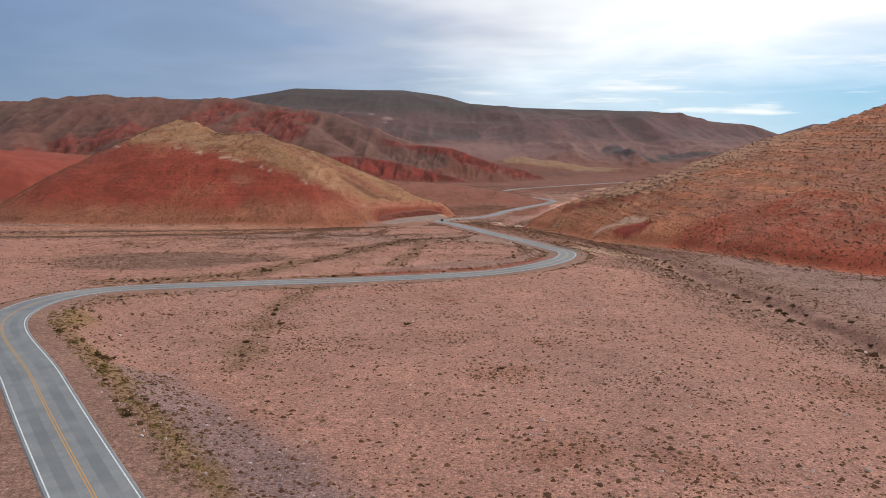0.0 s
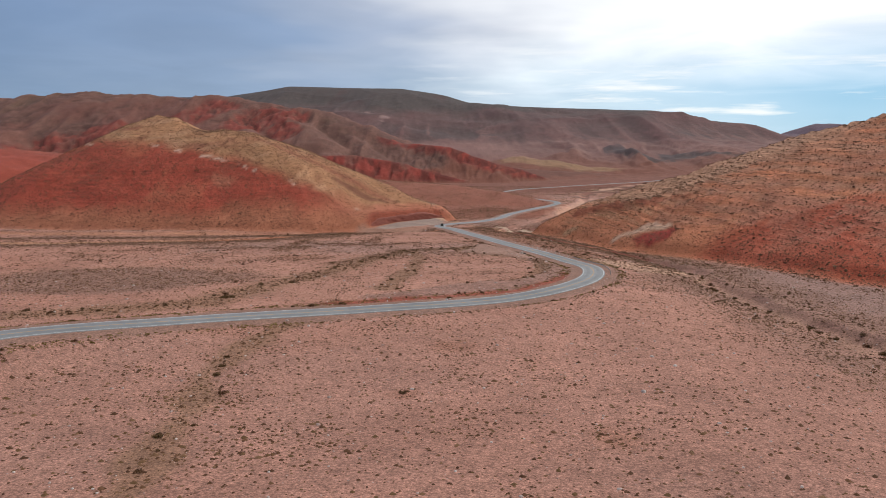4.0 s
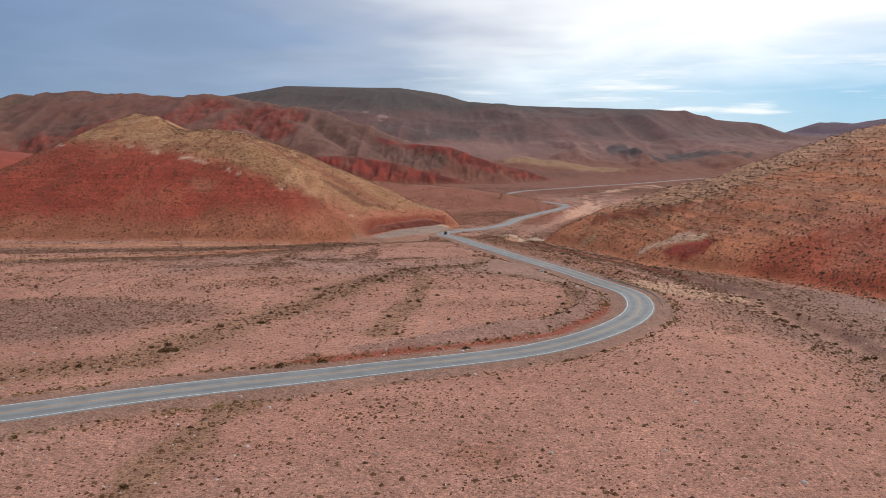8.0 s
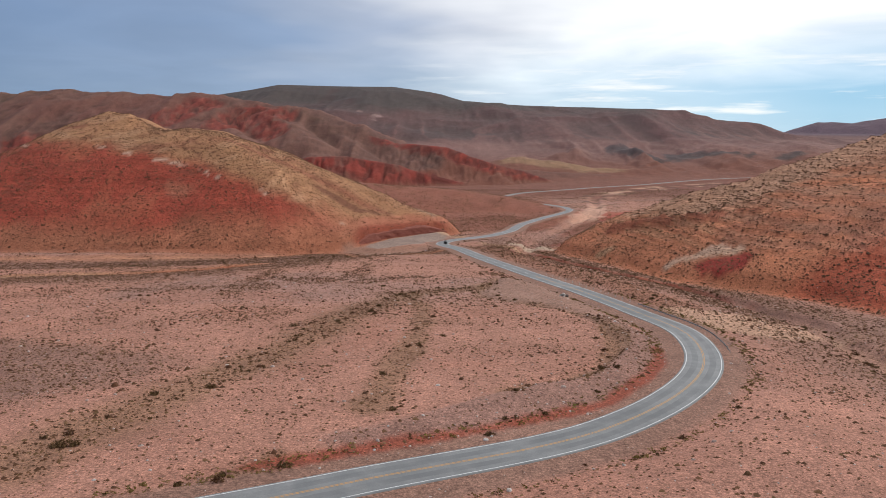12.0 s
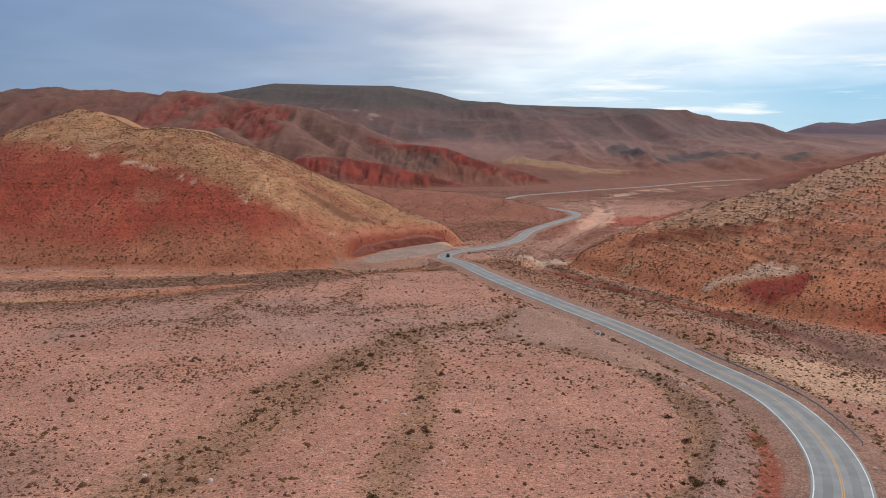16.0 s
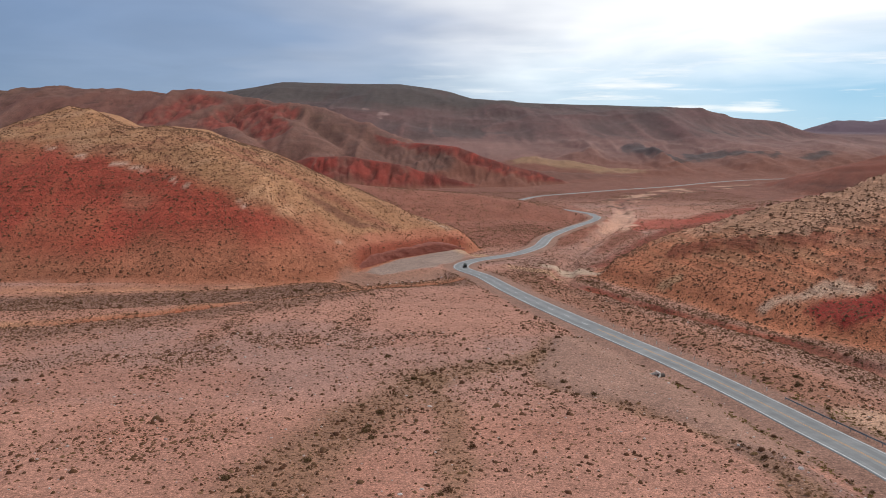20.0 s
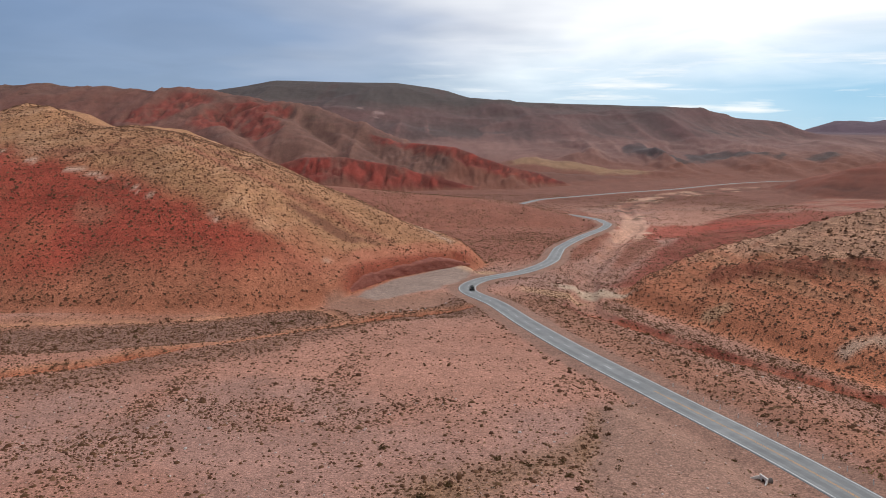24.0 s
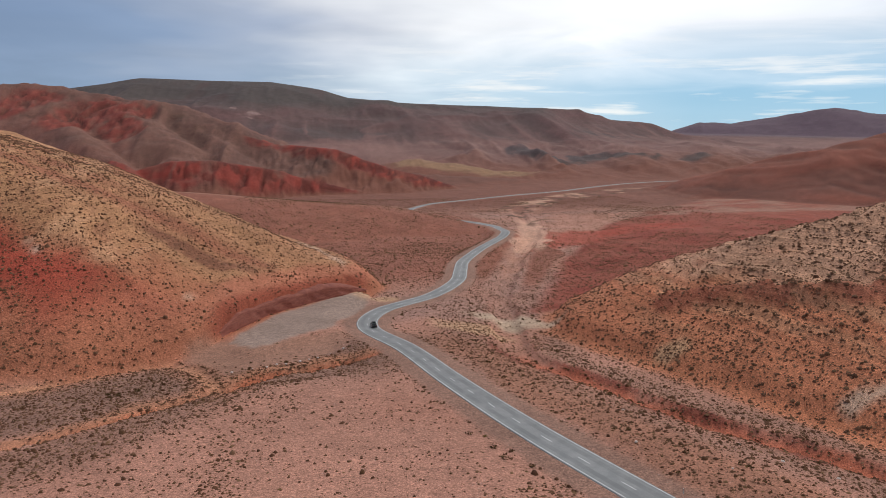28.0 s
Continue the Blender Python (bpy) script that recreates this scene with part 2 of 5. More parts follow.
TRACK = [(-22, 180), (-25, 170), (-28, 155), (-30, 138), (-31, 128), (-28, 113), (-27, 101), (-26, 89)]
GULLY = [(12, 318), (6, 295), (6, 285), (9, 282), (13, 277), (21, 268), (25, 257), (27, 247), (26, 236), (24, 228), (18, 215), (12, 209), (6, 207), (4, 203)]
LEFT_HILL = [(-420, 640), (-370, 530), (-310, 465), (-240, 424), (-170, 410), (-124, 406), (-94, 407), (-64, 414), (-42, 431), (-36, 447), (-27, 467), (-14, 486), (2, 502), (10, 520), (6, 555), (-25, 620), (-90, 720), (-150, 820), (-240, 880), (-340, 850)]
RIGHT_HILL = [(190, 60), (140, 185), (108, 250), (98, 310), (72, 350), (56, 400), (46, 445), (56, 478), (90, 502), (140, 535), (200, 600), (330, 700), (700, 760), (900, 300), (600, -50)]
KNOLL = [(-160, 840, -14), (-60, 815, -21), (10, 798, -25), (60, 782, -31.5), (88, 772, -37), (100, 768, -39)]
BACK_HILL = [(-1200, 900), (-700, 740), (-480, 700), (-400, 740), (-340, 850), (-300, 1000), (-700, 1100), (-1200, 1100)]
BENCH = [(52, 480), (80, 545), (106, 610), (150, 690), (200, 790), (300, 920), (440, 1060), (900, 1100), (1200, 500), (250, 480)]
# crests of the mountains: plan place and height
MAIN_CREST = [(-1026, 1560, 88), (-838, 1520, 90), (-789, 1510, 97), (-683, 1500, 104), (-610, 1490, 99), (-462, 1470, 93), (-420, 1460, 97), (-383, 1450, 91), (-346, 1440, 86), (-309, 1430, 80), (-215, 1400, 67), (-133, 1360, 42), (-55, 1320, 12), (20, 1290, -17), (78, 1260, -44)]
RANGES = [
    (MAIN_CREST, 0.42, 30),
    ([(-383, 1450, 91), (-348, 1330, 51), (-277, 1200, 16), (-233, 1120, -7)], 0.55, 14),
    ([(-309, 1430, 80), (-277, 1390, 73), (-233, 1300, 44), (-184, 1210, 16), (-167, 1180, -3)], 0.5, 16),
    ([(-215, 1400, 67), (-175, 1330, 37), (-122, 1240, 5), (-105, 1200, -8)], 0.5, 16),
    ([(-110, 1350, 33), (-61, 1270, 1), (-39, 1220, -19)], 0.5, 12),
    ([(-610, 1490, 99), (-560, 1360, 58), (-500, 1240, 20), (-470, 1150, -10)], 0.5, 18),
    ([(-470, 1470, 93), (-452, 1370, 60), (-420, 1270, 26), (-385, 1180, -2)], 0.55, 12),
    ([(-789, 1510, 97), (-740, 1360, 55), (-680, 1220, 15)], 0.48, 20),
    ([(160, 1520, -19), (215, 1500, -25), (268, 1480, -34), (321, 1460, -47)], 0.20, 24),
    ([(130, 1340, -32), (200, 1345, -37), (300, 1370, -44)], 0.16, 16),
]
RED_CRESTS = [
    ([(-240, 1126, -26), (-207, 1130, -15), (-166, 1135, -5), (-124, 1140, -4), (-88, 1150, -11), (-50, 1160, -18), (-21, 1165, -29), (15, 1160, -37), (55, 1150, -47)], 0.62, 3, 44),
    ([(-75, 1310, 8), (-40, 1280, 10), (-13, 1260, 8), (19, 1250, 5), (48, 1240, -8), (84, 1235, -19), (129, 1240, -30), (155, 1240, -40)], 0.40, 5, 30),
]
RED_HILL_CREST = [(400, 1200, -50), (443, 1150, -35), (484, 1090, -15), (530, 1050, 1), (565, 1020, 14), (610, 1000, 24), (664, 960, 41), (800, 900, 70)]
# red badlands between the upper spurs
SCARPS = [([(-640, 1230), (-560, 1270), (-500, 1300)], 46), ([(-440, 1330), (-415, 1360), (-395, 1390)], 40), ([(-330, 1300), (-312, 1340), (-290, 1370), (-262, 1350)], 42), ([(-262, 1290), (-245, 1260)], 26)]
TEAL = [(372, 1730), (404, 1650), (440, 1590), (489, 1597), (540, 1600), (589, 1546), (665, 1543)]
RIDGE_X = (-3200, -1620, -1310, -959, -731, -494, -132, 23, 95, 291, 467, 673, 860, 1066, 1215, 1500, 2500)
RIDGE_Z = (80, 98, 138, 150, 147, 185, 176, 150, 131, 118, 112, 106, 73, 14, -40, -60, -60)


def crest_height(x, y, pts, slope, r, reach):
    """Slopes falling away on both sides of a crest line with heights."""
    P = np.asarray(pts, float)
    d, w = line_dist(x, y, P, reach)
    c = np.r_[0, np.cumsum(np.hypot(*np.diff(P[:, :2], axis=0).T))]
    return np.interp(w, c / c[-1], P[:, 2]) - slope * (np.sqrt(d * d + r * r) - r)


def flutes(x, y):
    """Narrow gullies that run down a steep red face, 0 to 1."""
    w = 1.6 * vnoise(x / 34, y / 26, 1) + 0.5 * vnoise(x / 11, y / 9, 3)
    return np.abs(vnoise(x / 15 + w, y / 38 + 0.4 * w, 2)) * 0.75 + 0.45 * np.abs(vnoise(x / 6 + w, y / 16, 4))


def terrain(x, y):
    """Height of the ground, in plan units."""
    road_d, road_s = road_dist(x, y)
    road_z = np.interp(road_s * (len(road_line) - 1), np.arange(len(road_line)), road_line[:, 2])
    base = np.interp(y, FLOOR_Y, FLOOR_Z)
    # ground falls off beyond the road towards the dry river
    side = np.interp(y, (0, 150, 250, 330, 400, 450, 600), (30, 30, 42, 42, 30, 14, 40))
    base = base - np.clip(x - side, 0, 34) * np.interp(y, (100, 300, 460, 640, 900), (0.10, 0.17, 0.12, 0.10, 0.02))
    wash_d, _ = line_dist(x, y, WASH)
    base = base - 1.9 * (1 - sstep(2.2, 5.2, wash_d + 2.2 * fbm(x, y, 11, 4, 3))) * (1 - sstep(900, 1000, y))
    lw_d, _ = line_dist(x, y, LEFT_WASH)
    bank_d, _ = line_dist(x, y, BANK)
    base = base - 2.0 * (1 - sstep(12, 26, lw_d + 4 * fbm(x, y, 25, 2, 1)))
    base = base - 1.7 * (1 - sstep(0.8, 2.6, bank_d + 1.3 * fbm(x, y, 7, 3, 2)))
    up_d, _ = line_dist(x, y, UPPER)
    base = base - 0.7 * (1 - sstep(0.5, 2.0, up_d + fbm(x, y, 8, 3, 4)))
    near = line_dist(x, y, GULLY)[0]
    base = base - 0.5 * (1 - sstep(0.5, 2.2, near + fbm(x, y, 7, 3, 4)))
    base = base + 0.9 * sstep(-1.0, 2.0, signed(x, y, INNER))
    z = base + 0.45 * fbm(x, y, 40, 4, 0) + 0.14 * fbm(x, y, 4, 3, 2)
    z = np.maximum(z, crest_height(x, y, KNOLL, 0.11, 14, 200) + 0.6 * fbm(x, y, 22, 3, 2))
    z = z - 1.1 * np.exp(-((x - 25.2) / 1.7) ** 2 - ((y - 295.4) / 2.2) ** 2)
    # hill on the near side of the bend: steep front under a long whaleback
    dl = signed(x, y, LEFT_HILL)
    wob = 5 * fbm(x, y, 45, 3, 4)
    front = base + np.interp(dl + wob * sstep(4, 30, dl), (-40, 0, 3, 12, 48, 85, 150, 230, 330), (-40, 0, 3, 9, 32, 50, 84, 130, 180))
    cap = np.interp(x + 0.25 * (y - 600), (-420, -360, -308, -263, -240, -223, -203, -190, -178, -170, -160, -137, -101, -65, -38, 0, 40), (-70, -38, -14, 12, 23, 32, 37.5, 35, 29, 27.5, 28.5, 26.5, 14, -1.5, -14.5, -28, -40))
    cap = cap - 0.36 * np.clip(y - 620, 0, 400) + 1.6 * fbm(x, y, 30, 3, 5)
    k = 2.6
    hill = -k * np.log(np.exp(-np.clip(front, -150, 150) / k) + np.exp(-np.clip(cap, -150, 150) / k))
    cutting = sstep(-46, -38, x) * sstep(10, 0, x) * sstep(428, 440, y)
    hill = hill + 3.2 * cutting * sstep(0.0, 1.6, dl) * (1 - sstep(8, 26, dl))
    hill = hill + sstep(2, 25, dl) * 0.7 * ridged(x, y, 22, 4, 2)
    hill = hill + 2.3 * np.exp(-((x + 170) / 9) ** 2 - ((y - 524) / 12) ** 2) * (1 + 0.5 * fbm(x, y, 5, 3, 2))
    z = np.where(dl > -2, np.maximum(z, hill), z)
    # gravel lot cut into the foot of the hill
    park = sstep(-4.2, -2.2, signed(x, y, PARK) + 0.5 * fbm(x, y, 5, 3, 1))
    z = z * (1 - park) + (-23.6 - 0.02 * (y - 460) + 0.06 * fbm(x, y, 6, 2, 1)) * park
    dr = signed(x, y, RIGHT_HILL)
    up = np.interp(dr + 5 * fbm(x, y, 40, 3, 2), (0, 8, 30, 60, 90, 130, 200, 320), (0, 5, 16, 26, 38, 54, 80, 104))
    z = z + np.where(dr > 0, up * sstep(0, 8, dr), 0) + np.where(dr > 0, sstep(3, 30, dr), 0) * (2.0 * ridged(x, y, 38, 4, 1) + 1.3 * ridged(x + y, 3 * y - x, 60, 4, 3))
    bl = line_dist(x, y, BLUFF)[0]
    z = z + 2.4 * np.exp(-(bl / (3.2 + fbm(x, y, 9, 2, 1))) ** 2) * (1 + 0.6 * fbm(x, y, 6, 3, 2))
    step = z * 0.55 + 1.2 * fbm(x, y, 50, 3, 4) + 0.012 * x
    z = z + np.where(dr > 0, sstep(8, 24, dr), 0) * (0.34 * np.sin(2 * math.pi * step) + 0.34 * (2 * np.abs(2 * (1.7 * step % 1.0) - 1) - 1) * sstep(-0.1, 0.3, fbm(x, y, 35, 3, 5)))
    dk = signed(x, y, BACK_HILL)
    z = z + np.where(dk > 0, np.interp(dk, (0, 40, 90, 200), (0, 30, 44, 60)) + sstep(0, 40, dk) * 5 * ridged(x, y, 80, 4, 2), 0)
    db = signed(x, y, BENCH) + 6 * fbm(x, y, 40, 3, 1)
    z = np.maximum(z, base + np.where(db > 0, np.interp(db, (0, 20, 60, 110), (0, 2, 4, 5)) + 1.0 * fbm(x, y, 30, 4, 3), -5))
    # long red hill across the river
    xw, yw = x + 6 * fbm(x, y, 60, 3, 1), y + 10 * fbm(x, y, 70, 3, 3)
    rill = ridged(1.5 * x + 0.5 * y, 0.45 * y, 58, 4, 3)
    red = crest_height(xw, yw, RED_HILL_CREST, 0.34, 20, 460)
    m = red > base
    z = np.where(m, np.maximum(z, red + sstep(0, 25, red - base) * (5.5 * rill - 1.5)), z)
    # brown mountain with its spurs, and red scarps along its foot
    mid = np.full(np.shape(x), -200.0)
    for pts, slope, r in RANGES:
        mid = np.maximum(mid, crest_height(xw, yw, pts, slope, r, 420))
    fold = ridged(1.7 * x, 0.6 * y, 80, 5, 2)
    mid = mid + sstep(0, 30, mid - base) * (6.0 * fold - 2.0 + 2.2 * ridged(x, 0.8 * y, 22, 4, 4))
    for line, w in SCARPS:
        ld = line_dist(x, y, line)[0]
        mid = mid - (1 - sstep(0.3 * w, 1.2 * w, ld)) * 0.22 * w * flutes(x, y)
    for pts, slope, r, w in RED_CRESTS:
        sc = crest_height(xw, yw, pts, slope, r, 160)
        mid = np.maximum(mid, sc - sstep(0.5, 10, np.interp(xw, [p[0] for p in pts], [p[2] for p in pts]) - sc) * (8 * flutes(x, y) - 4.0 * ridged(x, y, 34, 4, 5)))
    z = np.where(mid > base, np.maximum(z, mid), z)
    # great ridge that closes the view
    crest = np.interp(x + 40 * fbm(x, y, 300, 2, 3), RIDGE_X, RIDGE_Z)
    t = sstep(1450, 2750, y + 120 * fbm(x, y, 420, 3, 1))
    wall = (base - 1) * (1 - sstep(1400, 2000, y)) + (-30) * sstep(1400, 2000, y) + (crest + 30) * t ** 0.8
    wall = wall + (t * (1 - t) * 4) * (24 * ridged(x, 0.6 * y, 380, 3, 4) + 4.5 * ridged(2.0 * x, 0.5 * y, 120, 4, 1) * sstep(1.0, 0.6, t))
    wall = wall + 22 * np.maximum(0, ridged(1.3 * x, 0.8 * y, 150, 5, 3) + 0.10) * sstep(1330, 1520, y) * (1 - sstep(1640, 1900, y)) * sstep(120, 260, x - 0.1 * (y - 1400))
    back = sstep(2750, 3600, y)
    z = np.where(y > 1330, np.maximum(z * (1 - back), wall - back * 260), z)
    # far range beyond the gap
    r, a = np.hypot(x, y), np.degrees(np.arctan2(x, y))
    far = np.interp(a, (18, 22, 24.5, 26, 28, 31, 34, 36, 40, 46, 60), (-60, -28, 36, 64, 60, 86, 112, 88, 84, 95, 80))
    z = np.maximum(z, -60 + (far + 60) * np.exp(-((r - 3300) / 380) ** 2) + 10 * ridged(x, y, 200, 4, 2) * np.exp(-((r - 3200) / 400) ** 2))
    # cut and fill of the road
    w = sstep(5.2, 15, road_d)
    z = np.where(road_d < 15, (road_z - 0.06 - 0.06 * np.clip(road_d - 3.2, 0, 3)) * (1 - w) + z * w, z)
    return z


def mesh_from(name, verts, faces):
    me = bpy.data.meshes.new(name)
    me.vertices.add(len(verts))
    me.vertices.foreach_set("co", np.asarray(verts, np.float32).ravel())
    faces = np.asarray(faces, np.int32)
    k = faces.shape[1]
    me.loops.add(faces.size)
    me.polygons.add(len(faces))
    me.loops.foreach_set("vertex_index", faces.ravel())
    me.polygons.foreach_set("loop_start", np.arange(0, faces.size, k, dtype=np.int32))
    me.update(calc_edges=True)
    return me


def fan_grid():
    rows = [-110.0]
    while rows[-1] < 3700:
        rows.append(rows[-1] + max(0.9, (rows[-1] + 60) * 0.0047))
    rows = np.array(rows)
    half = np.interp(rows, (-110, 0, 120, 300, 600, 3700), (260, 270, 280, 330, 480, 2900))
    s = np.linspace(-1, 1, 621)
    s = s * (0.62 + 0.38 * s * s)
    Y = np.repeat(rows[:, None], len(s), 1)
    return half[:, None] * s[None], Y


GX, GY = fan_grid()
GZ = terrain(GX, GY)


def soil_and_shade(x, y, z):
    """Base colour of the bare soil at a place, with haze and relief shade painted in."""
    n1, n2, n3 = fbm(x, y, 60, 4, 0), fbm(x, y, 9, 3, 3), fbm(x, y, 22, 4, 5)
    col = np.stack([0.372 + 0 * x, 0.214 + 0 * x, 0.170 + 0 * x], -1)

    def lay(c, m):
        nonlocal col
        m = np.clip(m, 0, 1)[..., None]
        col = col * (1 - m) + np.array(c) * m

    def along(line, a, b, wob=2.0):
        return 1 - sstep(a, b, line_dist(x, y, line)[0] + wob * n2)

    lay((0.325, 0.208, 0.180), sstep(0.0, 0.45, n1))
    lay((0.37, 0.198, 0.152), 0.6 * sstep(0.05, 0.5, -n3))
    lay((0.318, 0.190, 0.155), 0.75 * sstep(190, 120, y + 12 * n3))
    lay((0.232, 0.166, 0.166), 0.95 * sstep(-2, 2, signed(x, y, DARK) + 2 * n2))
    lay((0.258, 0.168, 0.147), 0.85 * sstep(-1, 1.5, signed(x, y, INNER) + n2))
    lay((0.225, 0.155, 0.075), 0.9 * along(DITCH, 2.2, 5.0))
    for line, w in ((BAND, 8.5), (ARC, 3.5), (TRACK, 3), (GULLY, 2.5)):
        lay((0.215, 0.14, 0.09), 0.65 * along(line, 1, w))
    lay((0.275, 0.185, 0.152), 0.9 * sstep(-1.2, 1.2, signed(x, y, STRIP) + 1.6 * n2))
    # grey gravel flat across the dry river
    side = x - np.interp(y, (40, 110, 150, 190, 240, 280), (84, 70, 70, 72, 74, 80))
    lay((0.262, 0.182, 0.165), 0.9 * sstep(3, 8, side + 3 * n2) * sstep(300, 270, y))
    # dry rivers
    wd = line_dist(x, y, WASH)[0]
    lay((0.27, 0.17, 0.14), 0.8 * (1 - sstep(10, 24, wd + 6 * n3)) * sstep(1000, 900, y) * sstep(520, 420, y))
    lay((0.30, 0.160, 0.113), 0.85 * verge(x, y))
    lay((0.37, 0.19, 0.14), 0.5 * (1 - sstep(4, 11, wd + 4 * n3)) * sstep(330, 350, y) * sstep(520, 440, y))
    lay((0.36, 0.125, 0.078), (1 - sstep(2.6, 5.4, wd + 2.2 * n2)) * sstep(300, 330, y) * sstep(428, 404, y))
    lay((0.19, 0.058, 0.042), 0.85 * sstep(-0.2, 0.3, n3 + 0.3) * (1 - sstep(0.5, 1.5, np.abs(wd - 4.6) + 2.0 * n2)) * sstep(300, 330, y) * sstep(520, 440, y))
    lay((0.42, 0.28, 0.21), 0.35 * (1 - sstep(2.0, 7, wd + 3 * n2)) * (1 - sstep(325, 345, y)) * sstep(0.0, 0.3, n3 + 0.15))
    lay((0.46, 0.30, 0.22), 0.15 * (1 - sstep(1.5, 4, wd + 4 * n3 + 2 * n2)) * sstep(540, 600, y) * (y < 900))
    lay((0.46, 0.32, 0.24), (1 - sstep(4, 9, np.hypot((x - 56) / 1.4, y - 262) - 8 + 4 * n2)))
    lw = line_dist(x, y, LEFT_WASH)[0]
    inbank = 1 - sstep(11, 20, lw + 5 * n3)
    lay((0.225, 0.145, 0.122), 0.9 * inbank)
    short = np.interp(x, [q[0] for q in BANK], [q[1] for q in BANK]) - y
    lay((0.235, 0.148, 0.122), 0.8 * sstep(3, 6, short + 2 * n2) * sstep(32, 12, short + 9 * n3) * sstep(6, -4, x))
    lay((0.22, 0.145, 0.125), 0.75 * (1 - sstep(16, 26, np.hypot((x + 78) / 1.6, y - 215) + 9 * n3)))
    lay((0.40, 0.205, 0.130), 0.85 * along(BANK, 3, 9.0, 4.0) * sstep(3, -1, short))
    lay((0.36, 0.185, 0.125), 0.6 * (1 - sstep(3, 7, line_dist(x, y, UPPER)[0] + 3 * n2)))
    lay((0.46, 0.255, 0.165), along(UPPER, 0.6, 1.8, 0.9))
    lay((0.40, 0.135, 0.075), 0.9 * along(BANK, 0.6, 2.6, 1.4))
    # shadow line under the terrace edge, painted as a thin dark stripe
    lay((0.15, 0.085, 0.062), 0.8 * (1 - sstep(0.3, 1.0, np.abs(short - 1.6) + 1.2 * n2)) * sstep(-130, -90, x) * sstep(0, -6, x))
    lay((0.42, 0.30, 0.20), 0.8 * along(BANK, 2, 6, 3) * sstep(-90, -120, x))
    # hills
    dl, dr = signed(x, y, LEFT_HILL), signed(x, y, RIGHT_HILL)
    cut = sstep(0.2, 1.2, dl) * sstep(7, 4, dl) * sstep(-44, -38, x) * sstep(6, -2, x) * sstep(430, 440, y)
    lay((0.362, 0.158, 0.098), sstep(-4, 1, dl + 1.5 * n2))
    lay((0.312, 0.073, 0.049), sstep(6, 24, dl + 10 * n1 + 4 * n2) * sstep(-28, -70, x + 18 * n3))
    lay((0.36, 0.125, 0.074), 0.6 * sstep(0.05, 0.4, fbm(1.2 * x, y - z, 18, 4, 2)) * sstep(6, 24, dl))
    lay((0.27, 0.085, 0.066), 0.5 * sstep(0.1, 0.45, fbm(x + 40, y - z, 30, 4, 4)) * sstep(4, 14, dl))
    lay((0.345, 0.150, 0.092), sstep(-70, -30, x + 20 * n1) * sstep(4, 14, dl))
    zb = np.interp(x, (-230, -187, -167, -153, -114, -82, -64, -48, -30), (23, 21, 22, 19, 12.5, 3, -4.5, -12, -16)) + 1.5 * n3 + 1.2 * n2
    tan = sstep(-3.5, 3.5, z - zb + 3.0 * n2) * sstep(6, 14, dl)
    lay((0.375, 0.220, 0.124), tan)
    slant = fbm(0.3 * x, 1.7 * y + 0.2 * x, 22, 5, 1)
    lay((0.285, 0.130, 0.085), 0.9 * tan * sstep(0.0, 0.26, slant + 0.003 * (x + 90)))
    ledge = fbm(0.5 * x + 0.2 * y, 2.6 * (z - 0.21 * np.abs(x + 190)), 9, 4, 3)
    lay((0.23, 0.115, 0.075), 0.7 * tan * (1 - sstep(0.02, 0.09, np.abs(ledge))))
    lay((0.46, 0.30, 0.19), 0.6 * tan * sstep(0.2, 0.4, ledge))
    flank = sstep(-95, -60, x) * sstep(8, 14, dl)
    lay((0.375, 0.220, 0.124), 0.75 * flank * sstep(464, 473, y + 5 * n1))
    lay((0.275, 0.118, 0.078), 0.85 * sstep(-135, -100, x) * sstep(10, 16, dl) * np.exp(-((y - 489 + 4 * n1 + 2.5 * n2) / 5.0) ** 2))
    lay((0.47, 0.36, 0.29), 0.85 * sstep(6, 14, dl) * sstep(0.9, 0.2, np.abs(z - zb + 2.5 + n3)) * sstep(0.0, 0.2, n2 + n3))
    lay((0.38, 0.20, 0.13), 0.45 * (1 - sstep(2, 7, np.hypot((x + 117) / 1.5, y - 444) + 9 * n2)))
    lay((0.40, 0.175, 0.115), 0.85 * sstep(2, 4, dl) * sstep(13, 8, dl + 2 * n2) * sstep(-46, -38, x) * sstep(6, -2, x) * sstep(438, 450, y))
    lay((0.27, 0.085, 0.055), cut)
    lay((0.20, 0.095, 0.065), 0.85 * (1 - sstep(0.5, 4.0, line_dist(x, y, [(-62, 481), (-52, 480), (-43, 479), (-36, 481)])[0] + 5 * n2)))
    strata = np.sin(z * 1.25 + 4 * n1 + 2.2 * n3)
    lay((0.455, 0.195, 0.110), sstep(-3, 4, dr + 2 * n2))
    lay((0.385, 0.105, 0.062), sstep(-3, 6, dr + 2 * n2) * sstep(330, 300, y + 25 * n1) * sstep(70, 25, dr + 25 * n1))
    lay((0.44, 0.228, 0.134), sstep(10, 22, dr + 8 * n3) * sstep(-0.2, 0.5, strata) * sstep(330, 360, y))
    lay((0.385, 0.208, 0.138), sstep(14, 40, dr + 25 * n3) * sstep(-0.3, 0.35, n1 + 0.3 * strata))
    lay((0.41, 0.258, 0.178), sstep(26, 40, dr + 7 * n2) * sstep(350, 390, y - 0.25 * x + 40 * n1))
    lay((0.335, 0.158, 0.112), 0.65 * sstep(10, 30, dr + 10 * n3) * sstep(400, 330, y) * sstep(-0.25, 0.25, n3 + 0.6 * n2))
    lay((0.33, 0.125, 0.08), sstep(0.25, 0.5, fbm(x, y, 26, 3, 1)) * sstep(8, 16, dr) * sstep(60, 40, dr) * 0.55)
